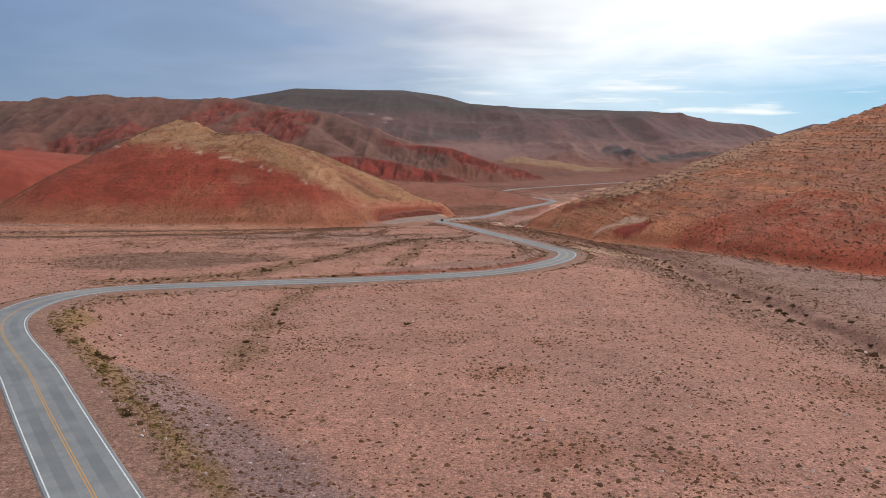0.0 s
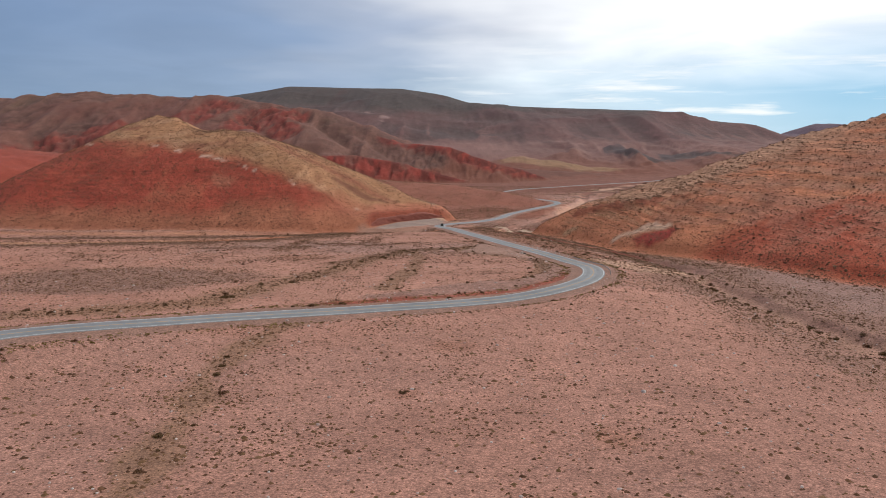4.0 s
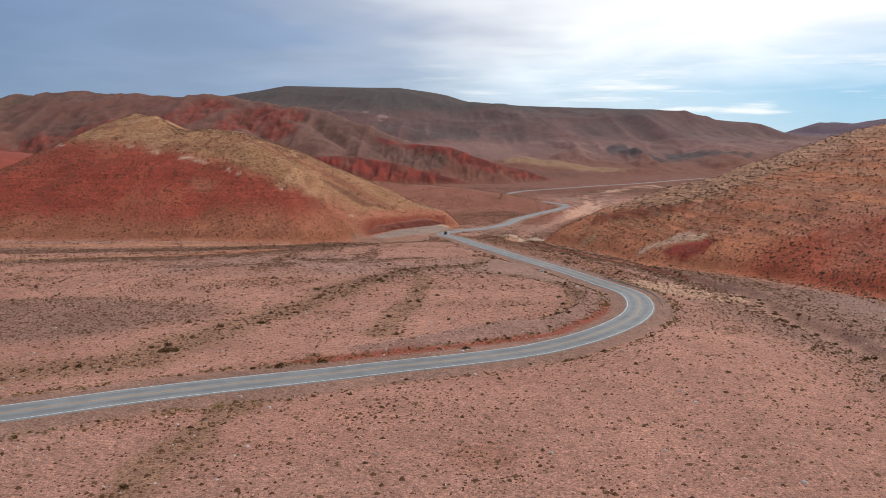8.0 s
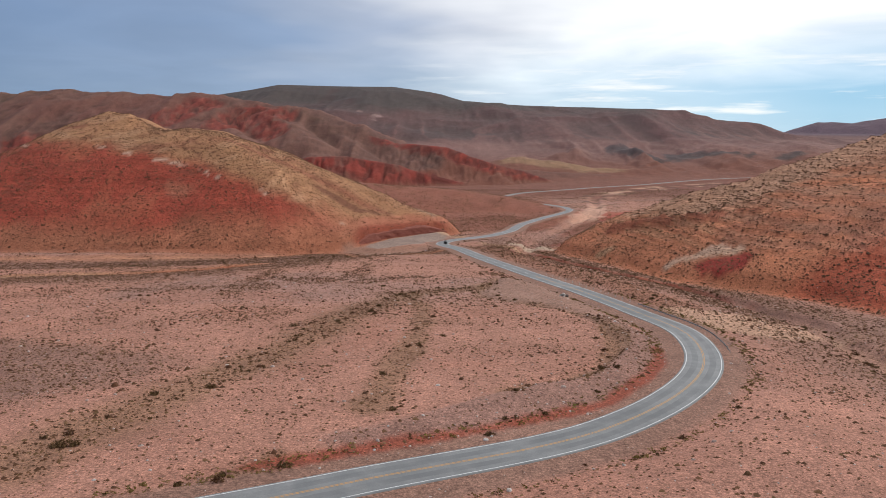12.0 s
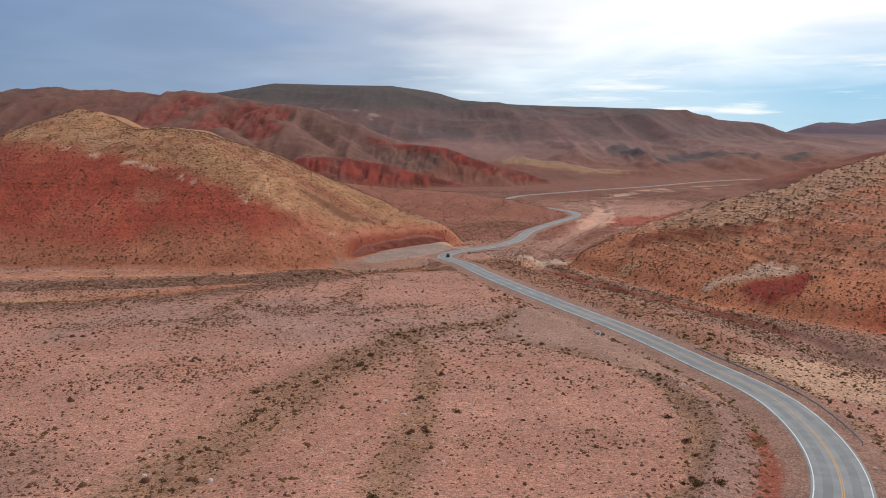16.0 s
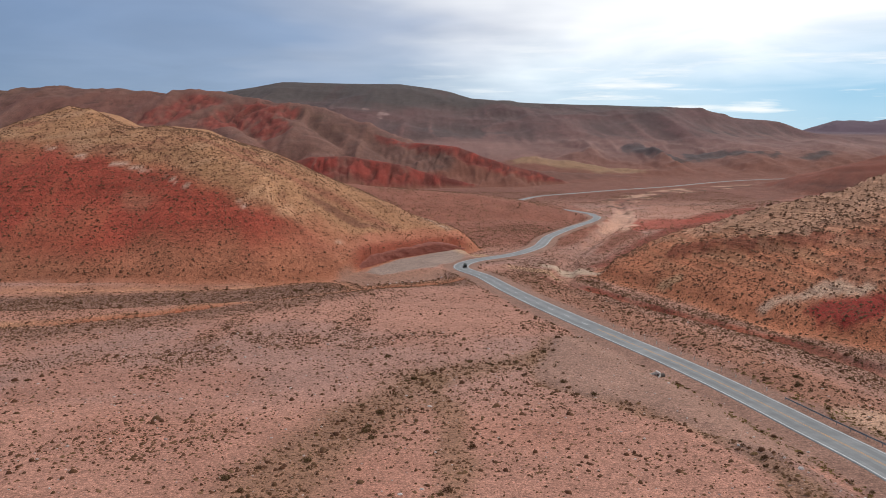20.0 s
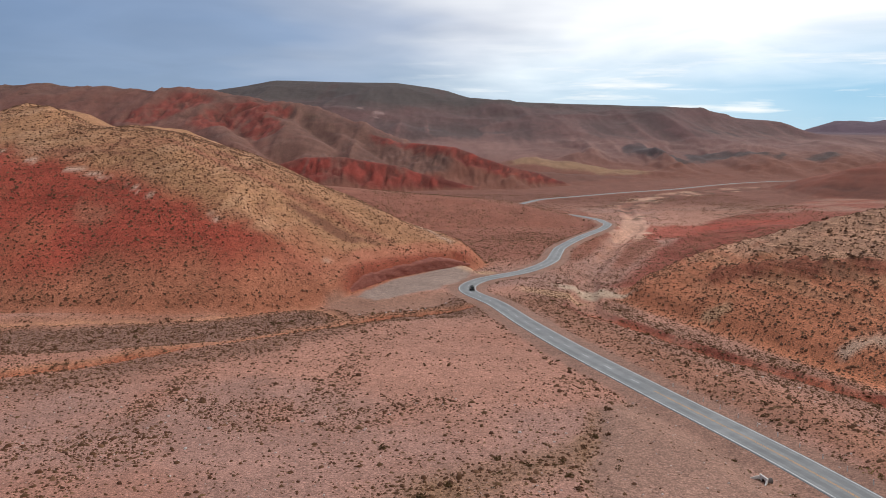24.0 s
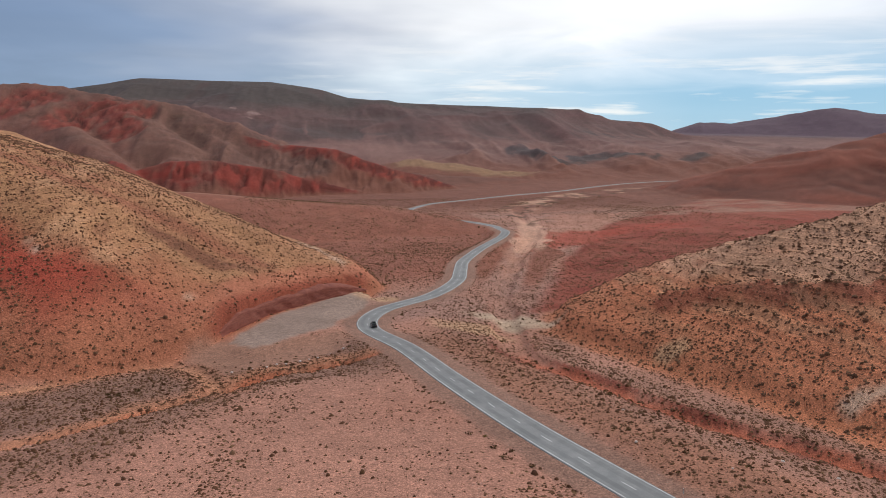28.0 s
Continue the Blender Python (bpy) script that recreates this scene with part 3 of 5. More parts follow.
    lay((0.50, 0.37, 0.28), (1 - sstep(1.2, 3, line_dist(x, y, [(76, 366), (86, 361), (95, 352)])[0] + 2.6 * fbm(x, y, 5, 3, 1))))
    lay((0.26, 0.045, 0.035), sstep(-1, 2, signed(x, y, [(79, 357), (83, 342), (90, 338), (97, 342), (92, 353)]) + 4.5 * fbm(x, y, 6, 4, 1)))
    lay((0.45, 0.32, 0.20), 0.8 * (1 - sstep(2, 6, np.hypot(x - 62, y - 407) + 7 * n2)))
    lay((0.40, 0.34, 0.27), 0.95 * (1 - sstep(7, 15, np.hypot(x - 42, y - 464) + 6 * n2)))
    lay((0.46, 0.32, 0.21), 0.9 * (1 - sstep(6, 12, np.hypot((x - 26) / 1.3, (y - 446)) + 5 * n2)))
    bl = line_dist(x, y, BLUFF)[0]
    lay((0.29, 0.105, 0.070), 0.75 * (1 - sstep(0.8, 2.8, bl + 5 * fbm(x, y, 7, 3, 1))))
    for cx, cy, cr in ((7, 87, 6), (-6, 120, 4), (0, 142, 5), (15, 105, 4), (10, 60, 5), (20, 56, 5), (48, 86, 6)):
        lay((0.27, 0.14, 0.10), 0.5 * (1 - sstep(0.4 * cr, cr, np.hypot(x - cx, y - cy) + 3 * n2)))
    # far side of the river
    db = signed(x, y, BENCH)
    base = np.interp(y, FLOOR_Y, FLOOR_Z)
    de = 3 * (crest_height(x, y, RED_HILL_CREST, 0.34, 20, 460) - base)
    off = 1 - sstep(-2, 2, dr)
    lay((0.25, 0.080, 0.057), sstep(-4, 6, db) * off)
    lay((0.225, 0.056, 0.041), off * sstep(-4, 6, db) * sstep(0.0, 0.4, n3) * sstep(800, 700, y))
    lay((0.33, 0.07, 0.046), 0.8 * off * (1 - sstep(10, 32, line_dist(x, y, [(112, 672), (128, 695), (152, 728), (195, 742), (235, 760)])[0] + 22 * n3 + 14 * n2)))
    lay((0.29, 0.185, 0.15), 0.85 * off * sstep(0, 40, signed(x, y, [(215, 830), (250, 960), (320, 1075), (440, 1015), (600, 940), (700, 820), (420, 800)]) + 30 * n3) * (0.6 + 0.4 * np.sin(0.09 * y + 3 * n3)))
    lay((0.165, 0.072, 0.056), sstep(0, 12, de))
    # same rills as in the height: crests lighter, hollows darker
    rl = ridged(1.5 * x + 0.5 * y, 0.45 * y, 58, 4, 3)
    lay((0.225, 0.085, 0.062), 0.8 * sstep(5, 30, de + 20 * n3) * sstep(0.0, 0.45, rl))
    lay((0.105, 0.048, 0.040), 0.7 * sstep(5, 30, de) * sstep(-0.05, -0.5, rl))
    lay((0.245, 0.108, 0.079), (1 - sstep(-2, 2, dl)) * sstep(500, 560, y) * sstep(960, 820, y) * (1 - sstep(-6, 0, db)) * (x < 120) * sstep(5, 9, wd))
    # hill at the far left: red face under a tan top
    dk = signed(x, y, BACK_HILL)
    lay((0.27, 0.072, 0.052), sstep(0, 8, dk))
    lay((0.36, 0.205, 0.12), sstep(0, 8, dk) * sstep(9, 15, z + 3 * n3))
    # mountains
    far = sstep(840, 1000, y) * (1 - sstep(0, 12, de)) * (1 - sstep(-2, 2, dr)) * (1 - 0.9 * sstep(0, 30, db) * (y < 1150))
    xw, yw = x + 6 * fbm(x, y, 60, 3, 1), y + 10 * fbm(x, y, 70, 3, 3)
    main = np.full(np.shape(x), -200.0)
    for pts, slope, r in RANGES[:8]:
        main = np.maximum(main, crest_height(xw, yw, pts, slope, r, 420))
    dm = 3 * (main - base) * (y < np.interp(x, [p[0] for p in MAIN_CREST], [p[1] + 60 for p in MAIN_CREST]))
    f1, f2 = fbm(x, y, 170, 4, 2), fbm(x, y, 40, 4, 4)
    # folds of the height, reused below to paint their shade on the brown mountain
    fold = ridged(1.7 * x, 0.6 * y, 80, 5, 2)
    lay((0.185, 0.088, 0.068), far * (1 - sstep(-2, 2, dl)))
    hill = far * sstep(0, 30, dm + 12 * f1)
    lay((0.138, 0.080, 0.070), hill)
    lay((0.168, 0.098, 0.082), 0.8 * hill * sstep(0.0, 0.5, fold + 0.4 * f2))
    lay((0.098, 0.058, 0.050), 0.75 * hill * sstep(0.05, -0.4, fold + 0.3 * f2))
    lay((0.185, 0.083, 0.070), 0.5 * hill * sstep(0.0, 0.5, f1 + 0.5 * f2))
    lay((0.105, 0.077, 0.057), 0.6 * hill * sstep(0.1, 0.5, -f1 + 0.4 * f2) * sstep(10, 40, z))
    # red scarps, with shade painted into the flutes and the ribs brightened
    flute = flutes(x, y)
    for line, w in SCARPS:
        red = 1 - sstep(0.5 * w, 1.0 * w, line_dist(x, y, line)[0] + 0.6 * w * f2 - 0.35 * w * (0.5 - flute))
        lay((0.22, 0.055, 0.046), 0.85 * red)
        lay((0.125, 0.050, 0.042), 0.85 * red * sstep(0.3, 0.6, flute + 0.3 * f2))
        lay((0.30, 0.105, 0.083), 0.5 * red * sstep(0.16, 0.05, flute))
    for pts, slope, r, w in RED_CRESTS:
        d = line_dist(xw, yw, pts)[0]
        front = yw < np.interp(xw, [p[0] for p in pts], [p[1] + 4 for p in pts])
        red = (1 - sstep(0.55 * w, 1.1 * w, d + 0.5 * w * f2)) * front * sstep(1, 5, z - base)
        lay((0.235, 0.050, 0.040), 0.95 * red)
        lay((0.16, 0.066, 0.052), 0.7 * red * sstep(0.0, 0.35, fbm(x, y, 24, 3, 3) + 0.3 * f2))
        # painted shade in the flutes, then brighter ribs
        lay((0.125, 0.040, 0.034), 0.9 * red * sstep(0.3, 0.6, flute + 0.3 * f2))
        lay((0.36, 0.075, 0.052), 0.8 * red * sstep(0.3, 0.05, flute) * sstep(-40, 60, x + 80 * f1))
    lay((0.27, 0.185, 0.115), 0.85 * (1 - sstep(20, 50, line_dist(x, y, [(160, 1500), (215, 1480), (268, 1460), (321, 1440)])[0] + 40 * f2)))
    # finer relief shade in the colour: small hollows darker, small ribs lighter
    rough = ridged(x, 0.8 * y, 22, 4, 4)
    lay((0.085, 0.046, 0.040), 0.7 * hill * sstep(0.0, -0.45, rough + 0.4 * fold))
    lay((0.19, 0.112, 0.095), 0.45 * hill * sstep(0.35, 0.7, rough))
    low = crest_height(xw, yw, RANGES[9][0], 0.16, 16, 200) - base
    lay((0.145, 0.074, 0.060), 0.9 * sstep(0, 4, low + 3 * f2))
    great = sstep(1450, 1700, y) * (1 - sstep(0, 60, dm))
    # relief shading painted on the great ridge: hollows darker, ribs lighter
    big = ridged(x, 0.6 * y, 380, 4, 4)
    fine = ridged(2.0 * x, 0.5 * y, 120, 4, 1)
    lay((0.19, 0.108, 0.092), great)
    lay((0.25, 0.145, 0.122), 0.8 * great * sstep(0.0, 0.5, ridged(1.3 * x, 0.8 * y, 150, 5, 3) + 0.3 * f2 + 0.1) * sstep(25, -2, z))
    lay((0.125, 0.075, 0.068), great * sstep(-5, 30, z + 15 * f1))
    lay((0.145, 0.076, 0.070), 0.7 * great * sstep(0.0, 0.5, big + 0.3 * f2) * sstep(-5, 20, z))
    lay((0.080, 0.066, 0.060), great * sstep(60, 105, z + 30 * f1))
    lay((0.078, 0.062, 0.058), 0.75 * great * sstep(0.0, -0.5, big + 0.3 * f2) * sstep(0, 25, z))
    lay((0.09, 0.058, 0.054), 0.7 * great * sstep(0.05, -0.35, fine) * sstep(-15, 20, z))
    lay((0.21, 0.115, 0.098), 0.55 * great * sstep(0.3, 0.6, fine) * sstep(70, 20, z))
    lay((0.070, 0.066, 0.068), 0.8 * (1 - sstep(24, 50, line_dist(x, y, TEAL)[0] + 40 * f2 + 40 * fine)))
    lay((0.26, 0.17, 0.15), great * (1 - sstep(6, 30, np.hypot((x + 140) / 1.5, y - 2030) + 60 * f2)))
    # aerial haze painted in: great ridge bluer, far range purple-blue
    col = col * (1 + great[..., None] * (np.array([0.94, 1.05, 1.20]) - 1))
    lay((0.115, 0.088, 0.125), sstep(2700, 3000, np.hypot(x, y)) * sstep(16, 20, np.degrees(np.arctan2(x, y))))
    # pale sand and gravel of the far river
    lay((0.50, 0.335, 0.265), 0.95 * (1 - sstep(6, 9.5, wd + 7 * n3 + 2.5 * n2 - 2.5 * sstep(760, 690, y))) * sstep(640, 672, y + 20 * n2) * sstep(870, 830, y))
    lay((0.46, 0.31, 0.235), 0.9 * (1 - sstep(10, 26, wd + 14 * n3)) * sstep(-0.1, 0.35, fbm(x, y, 26, 3, 4)) * sstep(880, 930, y) * sstep(1230, 1150, y))
    lay((0.095, 0.062, 0.042), 0.8 * (1 - sstep(16, 30, wd + 12 * n3)) * sstep(0.2, 0.35, -n2) * sstep(780, 850, y) * sstep(1230, 1150, y))
    lay((0.255, 0.165, 0.135), sstep(7.8, 5.6, road_dist(x, y)[0] + 0.9 * n2) * (1 - 0.5 * far))
    lay((0.27, 0.080, 0.053), 0.9 * along([(-24, 178.5), (-12, 184.5), (-1.6, 189.7), (7.3, 194.9), (15.8, 200.5), (24.4, 212.9), (29, 222), (31.2, 231)], 0.5, 1.5, 0.8))
    lay((0.285, 0.175, 0.135), 0.9 * sstep(-1.5, 1.5, signed(x, y, PAD) + 1.5 * n2))
    lay((0.275, 0.228, 0.208), sstep(-0.5, 0.8, signed(x, y, PARK) + 1.4 * n2 + 0.8 * n3))
    lay((0.46, 0.33, 0.22), 0.9 * (1 - sstep(3, 6.5, np.hypot((x - 3) / 1.5, y - 495) + 3 * n2)))
    col = col * np.array([1.055, 0.885, 0.785])
    return np.clip(col * (1 + 0.10 * n2[..., None] + 0.06 * n3[..., None]), 0.01, 0.9)


class Nodes:
    """Small helper to wire a node material."""

    def __init__(self, name, rough=0.9):
        self.mat = bpy.data.materials.new(name)
        self.mat.use_nodes = True
        self.tree = self.mat.node_tree
        self.bsdf = self.tree.nodes["Principled BSDF"]
        self.bsdf.inputs["Roughness"].default_value = rough

    def add(self, kind, **values):
        n = self.tree.nodes.new(kind)
        for k, v in values.items():
            n.inputs[k.replace("_", " ")].default_value = v
        return n

    def link(self, a, b):
        self.tree.links.new(a, b)

    def noise(self, vec, scale, detail=4, rough=0.55):
        n = self.add("ShaderNodeTexNoise", Scale=scale, Detail=detail, Roughness=rough)
        self.link(vec, n.inputs["Vector"])
        return n.outputs[0]

    def span(self, src, a, b, lo, hi):
        n = self.add("ShaderNodeMapRange")
        for i, v in enumerate((a, b, lo, hi)):
            n.inputs[i + 1].default_value = v
        self.link(src, n.inputs[0])
        return n.outputs[0]

    def mix(self, mode, fac, a, b):
        n = self.add("ShaderNodeMixRGB")
        n.blend_type = mode
        for i, v in enumerate((fac, a, b)):
            if isinstance(v, (int, float)):
                n.inputs[i].default_value = v
            elif isinstance(v, tuple):
                n.inputs[i].default_value = (*v, 1)
            else:
                self.link(v, n.inputs[i])
        return n.outputs[0]

    def bump(self, height, strength, dist):
        n = self.add("ShaderNodeBump", Strength=strength, Distance=dist)
        self.link(height, n.inputs["Height"])
        self.link(n.outputs[0], self.bsdf.inputs["Normal"])

    def colour(self, c):
        if isinstance(c, tuple):
            self.bsdf.inputs["Base Color"].default_value = (*c, 1)
        else:
            self.link(c, self.bsdf.inputs["Base Color"])
        return self.mat


def ground_material():
    m = Nodes("desert_soil", 0.95)
    m.bsdf.inputs["Specular IOR Level"].default_value = 0.15
    at = m.add("ShaderNodeAttribute")
    at.attribute_name = "soil_and_shade"
    p = m.add("ShaderNodeNewGeometry").outputs["Position"]
    grain, clod, patch = m.noise(p, 2.2, 6, 0.7), m.noise(p, 0.55, 5, 0.65), m.noise(p, 0.06, 5, 0.6)
    c = m.mix("MULTIPLY", 1.0, at.outputs["Color"], m.span(grain, 0.3, 0.7, 0.52, 1.48))
    fine = m.noise(p, 5.0, 2, 0.5)
    c = m.mix("MULTIPLY", 1.0, c, m.span(fine, 0.3, 0.7, 0.68, 1.36))
    c = m.mix("MULTIPLY", 1.0, c, m.span(clod, 0.3, 0.7, 0.80, 1.20))
    c = m.mix("MULTIPLY", 1.0, c, m.span(patch, 0.3, 0.7, 0.88, 1.12))
    # tilted beds on the slopes
    mp = m.add("ShaderNodeMapping")
    mp.inputs["Scale"].default_value, mp.inputs["Rotation"].default_value = (0.018, 0.018, 0.55), (radians(4), radians(-5), 0)
    m.link(p, mp.inputs["Vector"])
    beds = m.noise(mp.outputs[0], 1.6, 6, 0.7)
    c = m.mix("MULTIPLY", at.outputs["Alpha"], c, m.span(beds, 0.34, 0.66, 0.74, 1.32))
    mp2 = m.add("ShaderNodeMapping")
    mp2.inputs["Scale"].default_value, mp2.inputs["Rotation"].default_value = (0.022, 0.022, 0.42), (radians(-3), radians(6), 0)
    m.link(p, mp2.inputs["Vector"])
    seam = m.add("ShaderNodeMath")
    seam.operation = "COMPARE"
    m.link(m.noise(mp2.outputs[0], 1.3, 5, 0.62), seam.inputs[0])
    seam.inputs[1].default_value, seam.inputs[2].default_value = 0.5, 0.018
    here = m.add("ShaderNodeMath")
    here.operation = "MULTIPLY"
    m.link(m.span(m.noise(p, 0.022, 3, 0.5), 0.48, 0.62, 0.0, 0.85), here.inputs[0])
    m.link(seam.outputs[0], here.inputs[1])
    mask = m.add("ShaderNodeMath")
    mask.operation = "MULTIPLY"
    m.link(here.outputs[0], mask.inputs[0])
    m.link(at.outputs["Alpha"], mask.inputs[1])
    c = m.mix("MIX", mask.outputs[0], c, (0.15, 0.075, 0.048))
    # scattered pale stones and dark litter
    v = m.add("ShaderNodeTexVoronoi", Scale=1.3)
    m.link(p, v.inputs["Vector"])
    stone = m.span(v.outputs["Distance"], 0.10, 0.16, 1.0, 0.0)
    pick = m.add("ShaderNodeSeparateColor")
    m.link(v.outputs["Color"], pick.inputs[0])
    some = m.add("ShaderNodeMath")
    some.operation = "MULTIPLY"
    m.link(stone, some.inputs[0])
    m.link(m.span(pick.outputs[0], 0.86, 0.9, 0.0, 0.75), some.inputs[1])
    c = m.mix("MIX", some.outputs[0], c, (0.52, 0.40, 0.35))
    v2 = m.add("ShaderNodeTexVoronoi", Scale=0.9)
    m.link(p, v2.inputs["Vector"])
    pick2 = m.add("ShaderNodeSeparateColor")
    m.link(v2.outputs["Color"], pick2.inputs[0])
    lit = m.add("ShaderNodeMath")
    lit.operation = "MULTIPLY"
    m.link(m.span(v2.outputs["Distance"], 0.12, 0.3, 1.0, 0.0), lit.inputs[0])
    m.link(m.span(pick2.outputs[1], 0.5, 0.6, 0.0, 0.5), lit.inputs[1])
    c = m.mix("MIX", lit.outputs[0], c, (0.12, 0.075, 0.05))
    h = m.add("ShaderNodeMath")
    h.operation = "ADD"
    m.link(grain, h.inputs[0])
    m.link(clod, h.inputs[1])
    m.bump(h.outputs[0], 0.5, 0.25)
    return m.colour(c)


SOIL_AND_SHADE = soil_and_shade(GX, GY, GZ)
STRATA = np.clip(sstep(4, 20, signed(GX, GY, RIGHT_HILL)) * (0.2 + 0.55 * sstep(310, 380, GY)) + 0.45 * sstep(10, 30, signed(GX, GY, LEFT_HILL)) + 0.15 * sstep(900, 1100, GY) * sstep(-38, -25, GZ), 0, 1)


def build_ground():
    n, k = GX.shape
    verts = np.stack([GX * U, GY * U, GZ * U], -1).reshape(-1, 3)
    i = np.arange(n * k).reshape(n, k)
    faces = np.stack([i[:-1, :-1], i[:-1, 1:], i[1:, 1:], i[1:, :-1]], -1).reshape(-1, 4)
    me = mesh_from("ground", verts, faces)
    me.polygons.foreach_set("use_smooth", np.ones(len(faces), bool))
    c = me.color_attributes.new("soil_and_shade", "FLOAT_COLOR", "POINT")
    rgb = SOIL_AND_SHADE.reshape(-1, 3)
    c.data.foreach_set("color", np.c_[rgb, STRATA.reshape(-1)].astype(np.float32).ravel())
    ob = new("ground", me)
    me.materials.append(ground_material())
    return tagged(ob, "dry reddish desert ground with hills and gravel", "ground", kind="structure")


ground = build_ground()


def put(name, verts, faces, material, parent=None, smooth=False):
    me = mesh_from(name, verts, faces)
    me.materials.append(material)
    if smooth:
        me.polygons.foreach_set("use_smooth", np.ones(len(me.polygons), bool))
    ob = new(name, me)
    ob.parent = parent
    return ob


def part(name, bm, material, parent, label=""):
    me = bpy.data.meshes.new(name)
    bm.to_mesh(me)
    bm.free()
    me.materials.append(material)
    ob = new(name, me)
    ob.parent = parent
    return tagged(ob, label)


# ---- road ----
def asphalt_material():
    m = Nodes("asphalt", 0.75)
    m.bsdf.inputs["Specular IOR Level"].default_value = 0.3
    p = m.add("ShaderNodeNewGeometry").outputs["Position"]
    at = m.add("ShaderNodeAttribute")
    at.attribute_name = "across"
    sep = m.add("ShaderNodeSeparateColor")
    m.link(at.outputs["Color"], sep.inputs[0])
    grain, patch, big = m.noise(p, 6.0, 5, 0.7), m.noise(p, 0.35, 5, 0.6), m.noise(p, 0.05, 3, 0.5)
    c = m.mix("MIX", m.span(patch, 0.35, 0.65, 0, 1), (0.190, 0.192, 0.192), (0.245, 0.243, 0.238))
    c = m.mix("MULTIPLY", 1.0, c, m.span(grain, 0.3, 0.7, 0.85, 1.15))
    c = m.mix("MULTIPLY", 1.0, c, m.span(big, 0.3, 0.7, 0.9, 1.12))
    # darker strips where the wheels run
    wheel = m.noise(p, 0.12, 3, 0.5)
    strip = m.add("ShaderNodeMath")
    strip.operation = "MULTIPLY"
    m.link(sep.outputs[0], strip.inputs[0])
    m.link(m.span(wheel, 0.35, 0.6, 0.1, 0.5), strip.inputs[1])
    c = m.mix("MIX", strip.outputs[0], c, (0.125, 0.127, 0.130))
    m.bump(grain, 0.2, 0.01)
    return m.colour(c)


def paint_material(name, rgb, worn):
    m = Nodes(name, 0.7)
    p = m.add("ShaderNodeNewGeometry").outputs["Position"]
    w = m.noise(p, 3.5, 5, 0.7)
    return m.colour(m.mix("MIX", m.span(w, 0.42, 0.62, worn, 0.0), rgb, (0.22, 0.22, 0.22)))


def ribbon(line, a, b, lift):
    """Strip of quads along a line, from a to b metres to its right."""
    P = line[:, :2] * U
    t = np.gradient(P, axis=0)
    t /= np.linalg.norm(t, axis=1)[:, None]
    nrm = np.stack([t[:, 1], -t[:, 0]], -1)
    z = line[:, 2] * U + lift
    v = np.stack([np.c_[P + nrm * a, z], np.c_[P + nrm * b, z]], 1).reshape(-1, 3)
    i = np.arange(len(P) - 1) * 2
    return v, np.stack([i, i + 2, i + 3, i + 1], -1)


def at_road(s, off):
    """Place and heading at s metres along the road, off metres to its right."""
    i = s / (0.9 * U)
    k = np.arange(len(fine_line))
    p = np.array([np.interp(i, k, fine_line[:, c]) for c in range(3)]) * U
    q = np.array([np.interp(i + 0.5, k, fine_line[:, c]) for c in range(3)]) * U
    d = (q - p)[:2] / np.linalg.norm((q - p)[:2])
    return p + np.array([d[1] * off, -d[0] * off, 0]), math.degrees(math.atan2(d[1], d[0])) - 90


def along_of(y, xmin=-1e9):
    """Metres along the road where it passes the plan line y beyond xmin."""
    k = [i for i in range(len(fine_line) - 1) if fine_line[i, 1] <= y < fine_line[i + 1, 1] and fine_line[i, 0] > xmin]
    return k[-1] * 0.9 * U


fine_line = spline(NEAR_ROAD + ROAD + FAR_ROAD, 0.9)
asphalt = asphalt_material()
white_paint = paint_material("white_paint", (0.76, 0.76, 0.74), 0.4)
yellow_paint = paint_material("yellow_paint", (0.60, 0.29, 0.05), 0.35)
XS = (-3.65, -2.6, -2.3, -1.1, -0.8, 0.8, 1.1, 2.3, 2.6, 3.65)
parts = [ribbon(fine_line, XS[i], XS[i + 1], 0.03) for i in range(9)]
rv, rf, off = [], [], 0
for a, b in ((-4.1, -3.65), (3.65, 4.1)):
    v, f = ribbon(fine_line, a, b, 0.03)
    v[0 if a < 0 else 1::2, 2] -= 0.35
    parts.append((v, f))
for v, f in parts:
    rv.append(v), rf.append(f + off)
    off += len(v)
road = put("road", np.vstack(rv), np.vstack(rf), asphalt)
shade = np.concatenate([np.full(len(fine_line) * 2, 1.0 if i in (2, 6) else 0.0) for i in range(11)])
ca = road.data.color_attributes.new("across", "FLOAT_COLOR", "POINT")
ca.data.foreach_set("color", np.stack([shade, shade, shade, np.ones(len(shade))], -1).astype(np.float32).ravel())
tagged(road, "worn grey two-lane asphalt road winding through the desert", "road", kind="structure")
for a, b in ((-3.42, -3.27), (3.27, 3.42)):
    put("edge_line", *ribbon(fine_line, a, b, 0.038), white_paint, road)
bend_end = int(along_of(335) / (0.9 * U))
for a, b in ((-0.19, -0.07), (0.07, 0.19)):
    put("centre_line", *ribbon(fine_line[:bend_end], a, b, 0.038), yellow_paint, road)
for i in range(bend_end + 4, bend_end + 480, 10):
    put("lane_dash", *ribbon(fine_line[i:i + 4], -0.08, 0.08, 0.038), white_paint, road)


